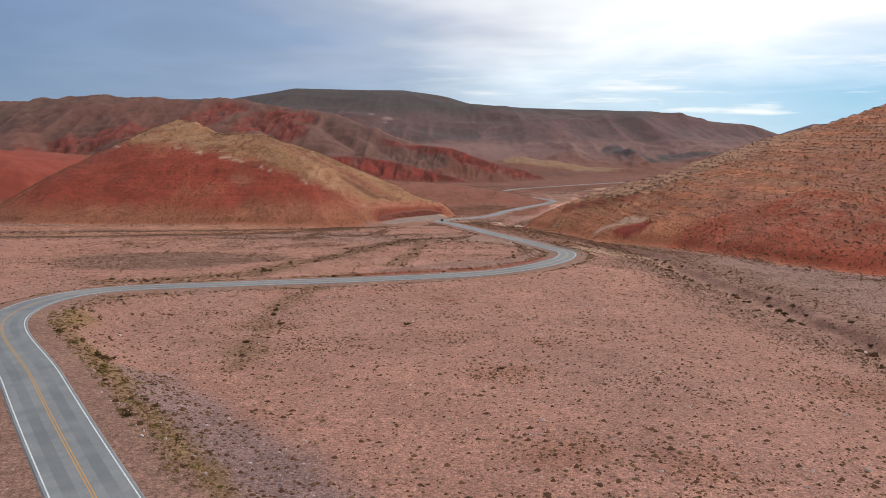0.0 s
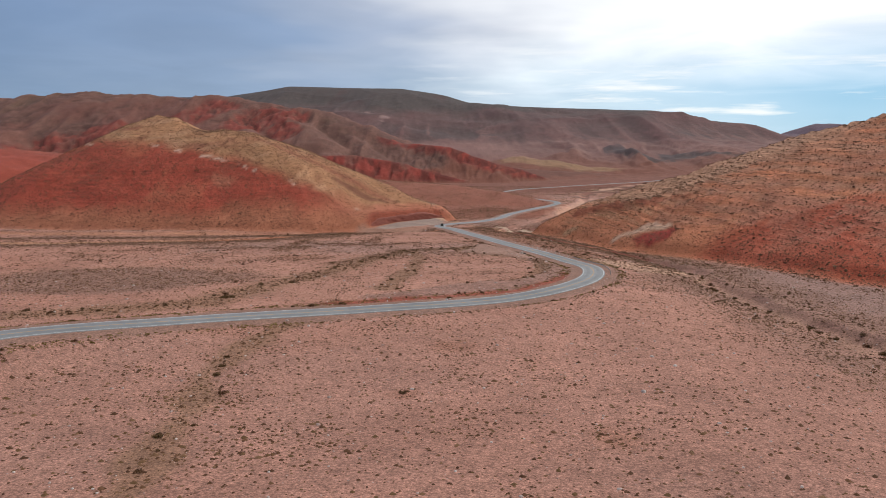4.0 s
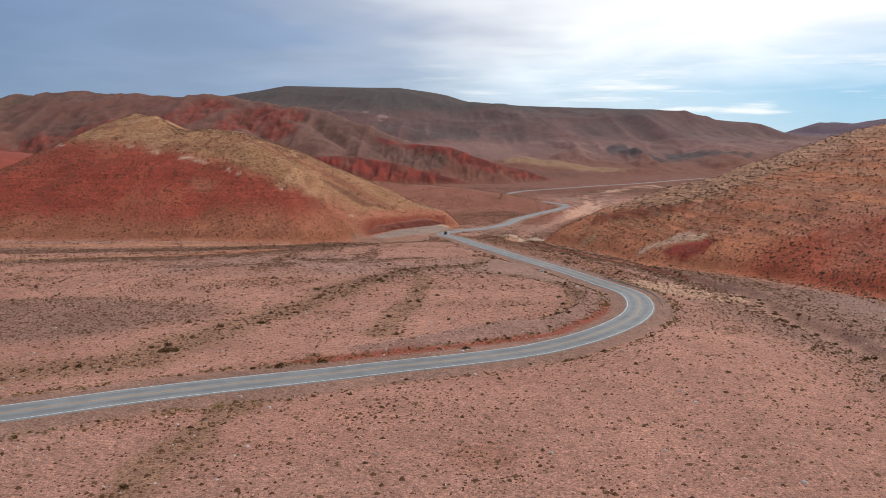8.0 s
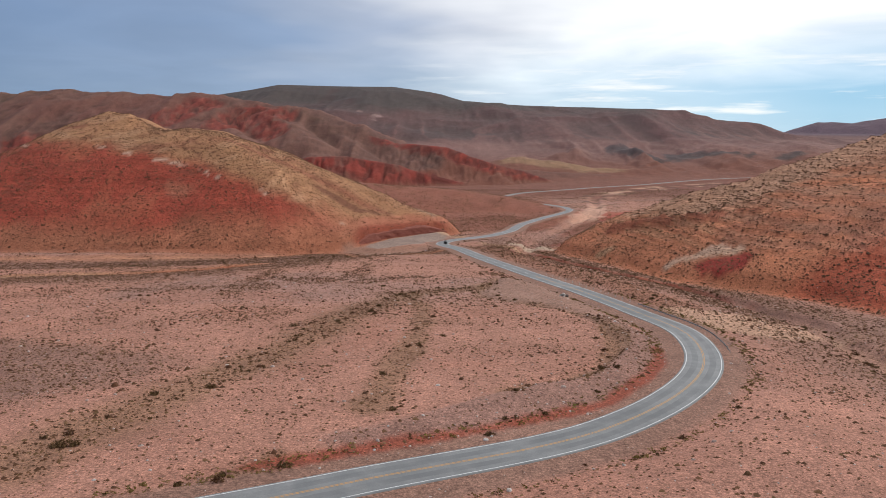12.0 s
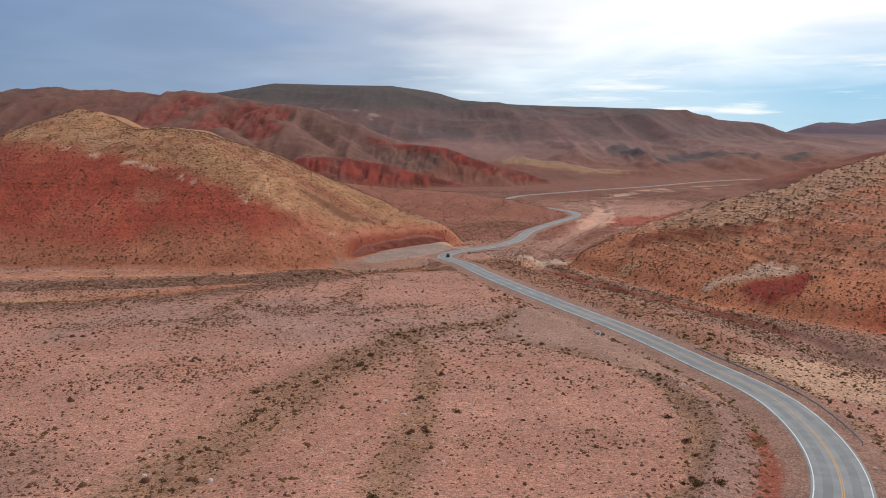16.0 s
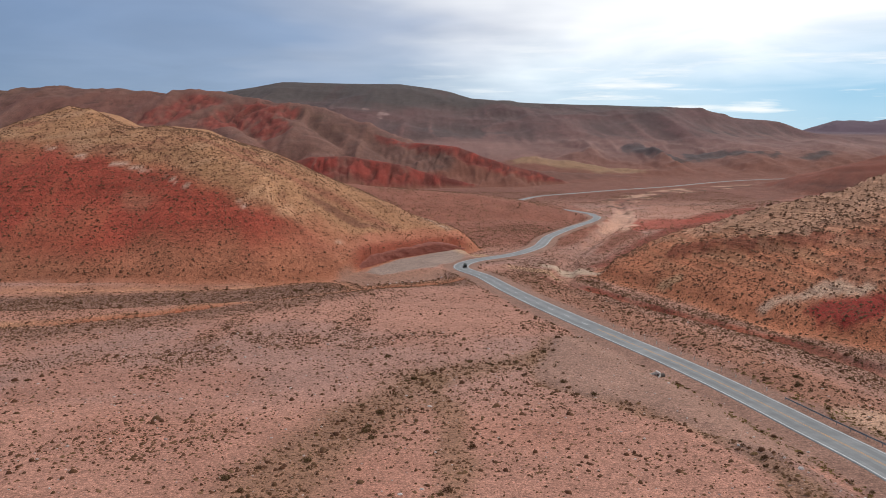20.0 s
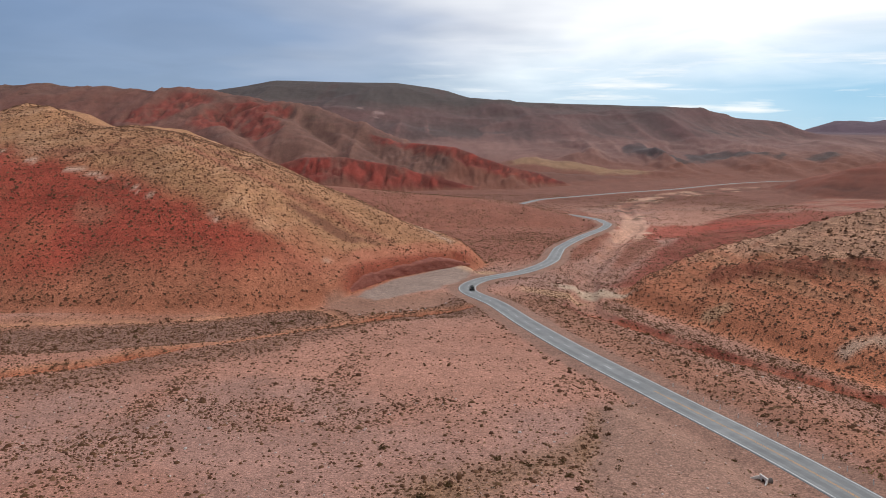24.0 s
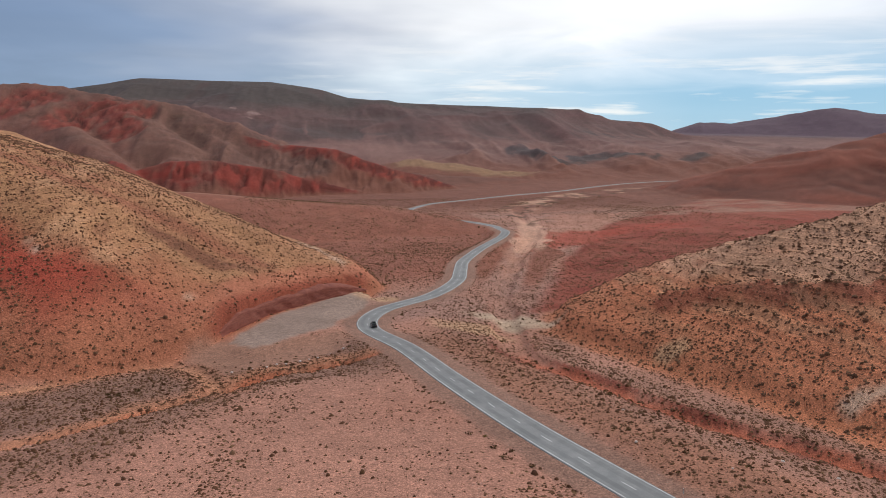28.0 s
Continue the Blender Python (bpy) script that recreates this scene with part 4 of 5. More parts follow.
# ---- scattered plants and stones ----
def leaf_material(name, stops):
    m = Nodes(name, 0.85)
    m.bsdf.inputs["Specular IOR Level"].default_value = 0.1
    g = m.add("ShaderNodeNewGeometry")
    r = m.add("ShaderNodeValToRGB")
    e = r.color_ramp.elements
    e[0].position, e[0].color = stops[0][0], (*stops[0][1], 1)
    e[1].position, e[1].color = stops[-1][0], (*stops[-1][1], 1)
    for p, c in stops[1:-1]:
        e.new(p).color = (*c, 1)
    m.link(g.outputs["Random Per Island"], r.inputs[0])
    n = m.noise(g.outputs["Position"], 5.0, 3, 0.6)
    return m.colour(m.mix("MULTIPLY", 1.0, r.outputs[0], m.span(n, 0.3, 0.7, 0.75, 1.25)))


dry_leaf = leaf_material("dry_shrub", [(0.0, (0.080, 0.037, 0.019)), (0.35, (0.105, 0.050, 0.026)), (0.6, (0.16, 0.077, 0.040)), (0.8, (0.125, 0.068, 0.030)), (1.0, (0.22, 0.118, 0.064))])
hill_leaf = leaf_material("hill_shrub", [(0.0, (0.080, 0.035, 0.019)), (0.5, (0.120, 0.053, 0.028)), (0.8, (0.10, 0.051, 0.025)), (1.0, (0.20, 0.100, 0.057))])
green_leaf = leaf_material("green_shrub", [(0.0, (0.080, 0.044, 0.020)), (0.4, (0.110, 0.065, 0.028)), (0.75, (0.155, 0.084, 0.042)), (1.0, (0.19, 0.122, 0.05))])
straw_leaf = leaf_material("straw_grass", [(0.0, (0.17, 0.110, 0.035)), (0.5, (0.26, 0.170, 0.055)), (1.0, (0.15, 0.125, 0.035))])
stone_mat = leaf_material("pale_stone", [(0.0, (0.34, 0.24, 0.20)), (0.5, (0.46, 0.36, 0.31)), (1.0, (0.60, 0.52, 0.47))])


def tuft(seed, rings, n, tall):
    """Low ragged cushion: rings of jittered points under a crown point."""
    g = np.random.default_rng(seed)
    v, f = [], []
    for k in range(rings):
        h = k / rings
        for i in range(n):
            a = 2 * math.pi * (i + 0.5 * k + g.uniform(-0.3, 0.3)) / n
            r = math.cos(h * 1.35) * g.uniform(0.65, 1.15)
            v.append((r * math.cos(a), r * math.sin(a), tall * (math.sin(h * 1.5) * g.uniform(0.75, 1.1)) - (0.12 if k == 0 else 0)))
    v.append((g.uniform(-0.15, 0.15), g.uniform(-0.15, 0.15), tall * g.uniform(0.9, 1.1)))
    for k in range(rings - 1):
        for i in range(n):
            a, b, c, d = k * n + i, k * n + (i + 1) % n, (k + 1) * n + i, (k + 1) * n + (i + 1) % n
            f += [(a, b, c), (b, d, c)]
    for i in range(n):
        f.append(((rings - 1) * n + i, (rings - 1) * n + (i + 1) % n, len(v) - 1))
    return np.array(v), np.array(f)


def cushion(seed, tall):
    """Small rounded cushion plant."""
    g = np.random.default_rng(seed)
    a0, a1 = np.arange(5) * 1.2566 + g.uniform(-0.3, 0.3, 5), np.arange(3) * 2.094 + g.uniform(-0.4, 0.4, 3)
    r0, r1 = g.uniform(0.7, 1.2, 5), g.uniform(0.35, 0.7, 3)
    v = np.vstack([np.c_[r0 * np.cos(a0), r0 * np.sin(a0), np.full(5, -0.1)], np.c_[r1 * np.cos(a1), r1 * np.sin(a1), tall * g.uniform(0.7, 1.1, 3)]])
    f = [(5, 6, 7), (0, 1, 5), (1, 6, 5), (1, 2, 6), (2, 3, 6), (3, 7, 6), (3, 4, 7), (4, 5, 7), (4, 0, 5)]
    return v, np.array(f)


def spray(seed, leaves, size, flat=0.75):
    """Open shrub of many small leaf blades round a hollow crown."""
    g = np.random.default_rng(seed)
    v, f = [], []
    for i in range(leaves):
        a, b = g.uniform(0, 2 * math.pi), math.asin(g.uniform(0.0, 1.0))
        r = g.uniform(0.45, 1.0) * (1 + 0.25 * math.sin(3 * a + seed))
        c = np.array([r * math.cos(a) * math.cos(b), r * math.sin(a) * math.cos(b), flat * r * math.sin(b) + 0.05])
        t = [c + g.normal(0, size, 3) for _ in range(3)]
        f.append((len(v), len(v) + 1, len(v) + 2))
        v += t
    return np.array(v), np.array(f)


def scatter(name, xs, ys, sizes, templates, mat, label, category, sink=0.03):
    """Many plants or stones as one mesh."""
    zs = terrain(xs, ys)
    V, F, o = [], [], 0
    which = rng.integers(0, len(templates), len(xs))
    for k, (tv, tf) in enumerate(templates):
        m = which == k
        if not m.any():
            continue
        x, y, z, s = xs[m] * U, ys[m] * U, zs[m] * U, sizes[m]
        a = rng.uniform(0, 2 * math.pi, len(x))
        c, d = np.cos(a)[:, None], np.sin(a)[:, None]
        sx, sz = s * rng.uniform(0.8, 1.25, len(x)), s * rng.uniform(0.75, 1.2, len(x))
        X = (tv[None, :, 0] * c - tv[None, :, 1] * d) * sx[:, None] + x[:, None]
        Y = (tv[None, :, 0] * d + tv[None, :, 1] * c) * s[:, None] + y[:, None]
        Z = tv[None, :, 2] * sz[:, None] + (z - sink * s)[:, None]
        V.append(np.stack([X, Y, Z], -1).reshape(-1, 3))
        F.append((tf[None] + (np.arange(len(x)) * len(tv))[:, None, None]).reshape(-1, 3) + o)
        o += len(x) * len(tv)
    ob = put(name, np.vstack(V), np.vstack(F), mat)
    return tagged(ob, label, category, kind="stuff")


def candidates(n, x0, x1, y0, y1):
    return rng.uniform(x0, x1, n), rng.uniform(y0, y1, n)


def off_road(x, y, far=4.6):
    d = road_dist(x, y)[0]
    return (d > far) & (signed(x, y, PARK) < -0.5)


def plant_density(x, y):
    """How thickly the ground is grown over, 0 to 1."""
    n1, n2, n3 = fbm(x, y, 45, 3, 1), fbm(x, y, 12, 3, 4), fbm(x, y, 90, 3, 5)
    d = 0.23 + 0.40 * sstep(0.05, 0.5, n2 + 0.5 * n1) + 0.10 * sstep(0.1, 0.4, n3)
    for line, w, k in ((BAND, 7, 1.0), (ARC, 4, 0.75), (TRACK, 4, 0.8), (GULLY, 3, 0.95), *((q, 5, 0.9) for q in THICKETS)):
        d = np.maximum(d, k * (1 - sstep(1, w, line_dist(x, y, line)[0] + 2 * n2)))
    lw, wd = line_dist(x, y, LEFT_WASH)[0], line_dist(x, y, WASH)[0]
    d = np.maximum(d, 0.95 * (1 - sstep(12, 20, lw + 3 * n2)))
    d = np.maximum(d, 0.85 * (1 - sstep(10, 26, wd + 6 * n1)) * sstep(3, 7, wd + 2 * n2) * (y < 520))
    short = np.interp(x, [q[0] for q in BANK], [q[1] for q in BANK]) - y
    d = np.maximum(d, 0.9 * sstep(2, 5, short) * sstep(30, 12, short + 9 * n1) * (x < 4))
    dl, dr = signed(x, y, LEFT_HILL), signed(x, y, RIGHT_HILL)
    d = np.maximum(d, 0.55 * verge(x, y))
    d = np.maximum(d, 0.8 * sstep(-2, 2, signed(x, y, DARK) + 2 * n2))
    d = np.where(dl > 0, 0.58 + 0.3 * n1 - 0.25 * sstep(-95, -45, x), d)
    d = np.where(dr > 0, 0.56 + 0.35 * n1, d)
    d = d * (1 - 0.8 * sstep(15, 9, np.hypot(x - 42, y - 464) + 4 * n2))
    # stony pavement with dense dark tufts far out on the flat
    d = np.maximum(d, 0.9 * (1 - sstep(16, 26, np.hypot((x + 78) / 1.6, y - 215) + 10 * n1)))
    for cx, cy, cr in ((7, 87, 7), (-6, 120, 5), (0, 142, 6), (15, 105, 5), (10, 60, 6), (20, 56, 6), (48, 86, 7), (-45, 260, 14), (-56, 305, 11), (-38, 322, 8), (-24, 316, 7), (-14, 322, 7), (-16, 290, 9), (5, 286, 7), (-20, 103, 11), (-26, 118, 9), (-40, 130, 6), (-24, 141, 8), (-49, 128, 6)):
        d = np.maximum(d, 0.95 * (1 - sstep(0.3 * cr, cr, np.hypot(x - cx, y - cy) + 6 * n2)))
    return np.clip(d, 0, 1) * (1 - 0.93 * sstep(-2, 1, signed(x, y, PAD))) * (1 - 0.85 * sstep(-1, 1.5, signed(x, y, STRIP))) * (1 - 0.7 * sstep(1.15, 0.75, np.hypot((x + 8) / 20, (y - 360) / 32) + 0.4 * n2))


SMALL = [tuft(s, 1, 5, 0.55) for s in range(8)]
FAR = [cushion(s + 60, 0.8) for s in range(2)] + [tuft(s + 70, 1, 5, 0.65) for s in range(5)]
ROCKS = [tuft(s + 40, 2, 5, 0.7) for s in range(4)]

def in_view(x, y, slope=0.62):
    m = np.abs(x + 0.03 * y) < slope * (y + 45)
    return x[m], y[m]


# tufts of the near flats, all over the field
x, y = in_view(*candidates(470000, -130, 120, 30, 430))
m = rng.random(len(x)) < plant_density(x, y) * np.interp(y, (30, 120, 300, 430), (1.0, 1.0, 0.8, 0.45))
x, y = x[m], y[m]
m = off_road(x, y, 6.0)
x, y = x[m], y[m]
scatter("dry_tufts", x, y, np.clip(rng.lognormal(-1.68, 0.50, len(x)), 0.08, 0.6), SMALL, dry_leaf, "small dry brown tufts scattered over reddish gravel", "dry grass")
# shrubs farther out and on the hills
x, y = in_view(*candidates(900000, -330, 240, 150, 690), 0.64)
m = rng.random(len(x)) < np.where(x > 98 + 0.12 * (300 - y), 0.8, np.interp(y, (150, 220, 330, 500, 720), (0.02, 0.12, 0.8, 0.85, 0.4)))
x, y = x[m], y[m]
m = rng.random(len(x)) < plant_density(x, y)
x, y = x[m], y[m]
m = off_road(x, y, 6.3)
x, y = x[m], y[m]
m = ~((signed(x, y, LEFT_HILL) > 0) & (y > 575))
x, y = x[m], y[m]
hilly = (signed(x, y, LEFT_HILL) > 0) | (signed(x, y, RIGHT_HILL) > 0)
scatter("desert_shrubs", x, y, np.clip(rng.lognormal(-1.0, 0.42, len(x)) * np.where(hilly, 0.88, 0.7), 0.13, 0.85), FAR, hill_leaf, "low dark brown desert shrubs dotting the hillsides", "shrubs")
# sparse bushes on the valley floor beyond the hills
x, y = candidates(70000, -70, 330, 520, 1080)
m = (rng.random(len(x)) < 0.25 + 0.6 * sstep(-0.1, 0.3, fbm(x, y, 40, 3, 2))) & (signed(x, y, LEFT_HILL) < 0) & (signed(x, y, RIGHT_HILL) < 0)
x, y = x[m], y[m]
m = off_road(x, y, 6.3) & (line_dist(x, y, WASH)[0] > 9)
x, y = x[m], y[m]
scatter("valley_bushes", x, y, np.clip(rng.lognormal(-0.62, 0.4, len(x)), 0.25, 1.3), FAR, dry_leaf, "scattered brown bushes on the red valley floor", "shrubs")
# greener shrubs along drains and rivers
x, y = candidates(60000, -130, 120, 40, 480)
wl = np.minimum(line_dist(x, y, BAND)[0], line_dist(x, y, DITCH)[0] * 0.7)
wl = np.minimum(wl, 0.5 * np.abs(line_dist(x, y, WASH)[0] - 7) + 1)
wl = np.minimum(wl, 0.45 * line_dist(x, y, LEFT_WASH)[0] + 0.5)
wl = np.minimum(wl, np.abs(road_dist(x, y)[0] - 7.6) * 1.8 + 1.0)
wl = np.minimum(wl, 4.5 - 3.5 * verge(x, y) + 3 * (verge(x, y) < 0.1))
keep = off_road(x, y, 6.2) & (rng.random(len(x)) < 0.22 * (1 - sstep(0.5, 6, wl + 2.5 * fbm(x, y, 15, 3, 2))))
x, y = x[keep], y[keep]
scatter("green_shrubs", x, y, np.clip(rng.lognormal(-1.05, 0.42, len(x)), 0.15, 0.95), [spray(s, 26, 0.24) for s in range(5)], green_leaf, "olive green shrubs along dry drains and the road", "shrubs")
# straw grass in the roadside ditch
x, y = candidates(110000, -75, 60, 30, 300)
wl = np.minimum(line_dist(x, y, DITCH)[0], np.abs(road_dist(x, y)[0] - 7.2) * 2.2 + 1.5)
keep = off_road(x, y, 5.2) & (rng.random(len(x)) < 0.8 * (1 - sstep(1.2, 5, wl + 2 * fbm(x, y, 10, 3, 3))))
x, y = x[keep], y[keep]
scatter("straw_grass", x, y, np.clip(rng.lognormal(-1.2, 0.35, len(x)), 0.15, 0.8), [spray(s + 9, 16, 0.22, 0.6) for s in range(4)], straw_leaf, "yellow straw grass along the roadside ditch", "grass")
# pale stones
x, y = candidates(26000, -110, 110, 35, 330)
keep = (np.abs(x) < 0.62 * (y + 45)) & off_road(x, y, 3.9) & (rng.random(len(x)) < 0.25 + 0.6 * sstep(-1, 2, signed(x, y, DARK)) + 0.5 * sstep(-1, 2, signed(x, y, INNER)))
x, y = x[keep], y[keep]
scatter("pale_stones", x, y, np.clip(rng.lognormal(-2.1, 0.5, len(x)), 0.05, 0.5), ROCKS, stone_mat, "pale loose stones lying on the gravel flats", "stones")


# ---- built things along the road ----
def box(bm, sx, sy, sz, at=(0, 0, 0), bevel=0.0, rot=None):
    """A bevelled block centred at a place, added to bm."""
    r = bmesh.ops.create_cube(bm, size=1.0, matrix=Matrix.Translation(at) @ (rot or Matrix()) @ Matrix.Diagonal((sx, sy, sz, 1)))
    if bevel:
        bmesh.ops.bevel(bm, geom=list({e for v in r["verts"] for e in v.link_edges}), offset=bevel, segments=2, affect="EDGES")
    return r["verts"]


def tube(bm, r, depth, at, axis="Z", seg=20, r2=None):
    rot = {"X": Matrix.Rotation(math.pi / 2, 4, "Y"), "Y": Matrix.Rotation(math.pi / 2, 4, "X"), "Z": Matrix()}[axis]
    return bmesh.ops.create_cone(bm, cap_ends=True, segments=seg, radius1=r, radius2=r if r2 is None else r2, depth=depth, matrix=Matrix.Translation(at) @ rot)["verts"]


def simple(name, rgb, rough=0.6, metal=0.0, vary=0.15, scale=4.0):
    m = Nodes(name, rough)
    m.bsdf.inputs["Metallic"].default_value = metal
    p = m.add("ShaderNodeNewGeometry").outputs["Position"]
    n = m.noise(p, scale, 5, 0.65)
    return m.colour(m.mix("MULTIPLY", 1.0, rgb, m.span(n, 0.3, 0.7, 1 - vary, 1 + vary)))


concrete = simple("concrete", (0.66, 0.62, 0.56), 0.9, vary=0.25)
galvanised = simple("galvanised_steel", (0.42, 0.42, 0.42), 0.5, 0.8)
weathered_post = simple("weathered_steel", (0.30, 0.29, 0.28), 0.7, 0.4)
post_white = simple("white_post_paint", (0.62, 0.58, 0.52), 0.7, vary=0.2)
reflector_red = simple("reflector", (0.35, 0.04, 0.03), 0.3)


def ground_z(p):
    return float(terrain(np.array([p[0] / U]), np.array([p[1] / U]))[0]) * U


def culvert():
    """Concrete headwall with splayed wings round a pipe mouth."""
    ob = new("culvert")
    bm = bmesh.new()
    outer = [(-1.5, -0.9), (1.5, -0.9), (1.5, 1.25), (-1.5, 1.25)]
    ring = [(0.75 * math.cos(a), 0.75 * math.sin(a)) for a in np.linspace(0, 2 * math.pi, 25)[:-1]]
    front, back = [], []
    for y in (0.0, 0.32):
        o = [bm.verts.new((x, y, z)) for x, z in outer]
        r = [bm.verts.new((x, y, z)) for x, z in ring]
        (front if y == 0 else back).extend([o, r])
    corner = [2 if 0 <= k < 6 else 3 if k < 12 else 0 if k < 18 else 1 for k in range(24)]
    for o, r, flip in ((*front, False), (*back, True)):
        for k in range(24):
            a, b = r[k], r[(k + 1) % 24]
            c1, c2 = o[corner[k]], o[corner[(k + 1) % 24]]
            f = [a, b, c1] if c1 is c2 else [a, b, c2, c1]
            bm.faces.new(f if flip else f[::-1])
    for k in range(24):
        bm.faces.new([front[1][k], front[1][(k + 1) % 24], back[1][(k + 1) % 24], back[1][k]])
    for k in range(4):
        bm.faces.new([front[0][k], front[0][(k + 1) % 4], back[0][(k + 1) % 4], back[0][k]])
    bmesh.ops.recalc_face_normals(bm, faces=bm.faces)
    part("headwall", bm, concrete, ob)
    bm = bmesh.new()
    box(bm, 3.2, 0.46, 0.16, (0, 0.16, 1.33), 0.03)
    part("coping", bm, simple("pale_coping", (0.68, 0.64, 0.58), 0.85, vary=0.12), ob, "pale concrete coping")
    for side in (-1, 1):
        bm = bmesh.new()
        vs = box(bm, 0.28, 2.2, 2.0, (side * 2.15, -0.85, 0.05), 0.0, Matrix.Rotation(side * radians(38), 4, "Z"))
        for v in vs:
            if v.co.z > 0 and v.co.y < -0.8:
                v.co.z -= 1.1
        bmesh.ops.bevel(bm, geom=bm.edges[:], offset=0.03, segments=1, affect="EDGES")
        part("wing_wall", bm, concrete, ob)
    bm = bmesh.new()
    vs = tube(bm, 0.76, 2.2, (0, 1.3, 0), "Y", 24)
    bmesh.ops.delete(bm, geom=[f for f in bm.faces if len(f.verts) > 4], context="FACES_ONLY")
    bmesh.ops.solidify(bm, geom=bm.faces[:], thickness=0.08)
    part("pipe", bm, simple("dark_pipe", (0.10, 0.08, 0.07), 0.9), ob, "dark corrugated pipe")
    return tagged(ob, "pale concrete culvert headwall beside the road embankment", "culvert")


s_c = along_of(298, 20)
p, a = at_road(s_c, -10.2)
cv = culvert()
cv.matrix_world = pose(p[0], p[1], ground_z(p) + 0.1, 0, 0, a - 90) @ Matrix.Diagonal((0.62, 0.62, 0.62, 1))


def marker_post():
    ob = new("marker_post")
    bm = bmesh.new()
    box(bm, 0.17, 0.17, 0.95, (0, 0, 0.36), 0.03)
    part("shaft", bm, post_white, ob)
    bm = bmesh.new()
    box(bm, 0.12, 0.02, 0.14, (0, -0.092, 0.68), 0.005)
    part("reflector", bm, reflector_red, ob, "small red reflector")
    return tagged(ob, "white painted concrete marker post on the road shoulder", "post", "marker posts along the road")


post = marker_post()
first = True
for k in range(13):
    p, a = at_road(along_of(286, 20) + k * 5.4, 6.0)
    m = pose(p[0], p[1], ground_z(p) + 0.02, random.uniform(-3, 3), random.uniform(-3, 3), a)
    if first:
        post.matrix_world, first = m, False
    else:
        copy_thing(post, m)


def guardrail():
    """Steel beam barrier on posts along the outside of the bend."""
    ob = new("guardrail")
    s0, s1 = along_of(229, 20), along_of(283, 20)
    n = int((s1 - s0) / 3.8)
    prof = [(0.0, 0.43), (0.04, 0.46), (0.0, 0.52), (0.04, 0.58), (0.0, 0.64), (0.04, 0.70), (0.0, 0.74)]
    for k in range(n):
        bm = bmesh.new()
        rows = []
        for j in range(4):
            p, a = at_road(s0 + (k + j / 3) * 3.8, 5.7)
            g = Matrix.Rotation(radians(a), 4, "Z")
            z = ground_z(p)
            rows.append([bm.verts.new(Vector((p[0], p[1], z)) + g @ Vector((-0.08 - o, 0, h))) for o, h in prof])
        for r, q in zip(rows, rows[1:]):
            for i in range(len(prof) - 1):
                bm.faces.new([r[i], r[i + 1], q[i + 1], q[i]])
        bmesh.ops.solidify(bm, geom=bm.faces[:], thickness=0.006)
        part("rail_beam", bm, galvanised, ob)
    for k in range(n + 1):
        p, a = at_road(s0 + k * 3.8, 5.7)
        bm = bmesh.new()
        box(bm, 0.10, 0.14, 1.0, (0, 0, 0.25), 0.008)
        bmesh.ops.transform(bm, matrix=pose(p[0], p[1], ground_z(p), 0, 0, a), verts=bm.verts)
        part("rail_post", bm, weathered_post, ob)
    return tagged(ob, "galvanised steel guardrail along the outside of the bend", "guardrail")


guardrail()


# ---- red earth face cut behind the gravel lot ----
def cut_bank():
    m = Nodes("red_earth_face", 0.95)
    p = m.add("ShaderNodeNewGeometry").outputs["Position"]
    mp = m.add("ShaderNodeMapping")
    mp.inputs["Scale"].default_value = (0.25, 0.25, 2.2)
    m.link(p, mp.inputs["Vector"])
    bed, grain = m.noise(mp.outputs[0], 1.0, 6, 0.65), m.noise(p, 1.8, 6, 0.7)
    c = m.mix("MIX", m.span(bed, 0.35, 0.65, 0, 1), (0.195, 0.050, 0.036), (0.30, 0.098, 0.062))
    c = m.mix("MULTIPLY", 1.0, c, m.span(grain, 0.3, 0.7, 0.7, 1.3))
    m.bump(grain, 0.6, 0.3)
    m.colour(c)
    L2 = spline([(-41, 436, 0), (-38.5, 444, 0), (-34.2, 455, 0), (-28, 468, 0), (-17, 482, 0), (-7, 492.5, 0), (-1.5, 499, 0), (2, 503, 0)], 0.6)
    n, rows = len(L2), 9
    t = np.gradient(L2[:, :2], axis=0)
    t /= np.linalg.norm(t, axis=1)[:, None]
    nr = np.stack([-t[:, 1], t[:, 0]], -1)
    u = np.linspace(0, 1, n)
    high = 4.2 * np.clip(np.sin(np.pi * u) * 1.5, 0, 1) * (1 + 0.3 * fbm(L2[:, 0], L2[:, 1], 9, 3, 1)) + 0.15
    V = []
    for k in range(rows):
        h = k / (rows - 1)
        lean = 0.1 + 0.65 * h ** 1.4 + 0.5 * fbm(L2[:, 0] * 1.0, L2[:, 1] + 7 * k * 0.12, 3.5, 3, 2) * math.sin(math.pi * min(1, h + 0.15))
        q = L2[:, :2] + nr * lean[:, None] - nr * 0.6
        V.append(np.c_[q * U, (-23.95 - 0.02 * (L2[:, 1] - 460) + high * h) * U])
    back = L2[:, :2] + nr * 5.0
    V.append(np.c_[back * U, np.minimum(terrain(back[:, 0], back[:, 1]) - 0.3, -23.9 + high) * U])
    v = np.stack(V, 1).reshape(-1, 3)
    i = np.arange(n * (rows + 1)).reshape(n, rows + 1)
    f = np.stack([i[:-1, :-1], i[1:, :-1], i[1:, 1:], i[:-1, 1:]], -1).reshape(-1, 4)
    return tagged(put("cut_bank", v, f, m.mat, smooth=False), "red layered earth face cut into the hill foot", "earth bank", kind="structure")


cut_bank()


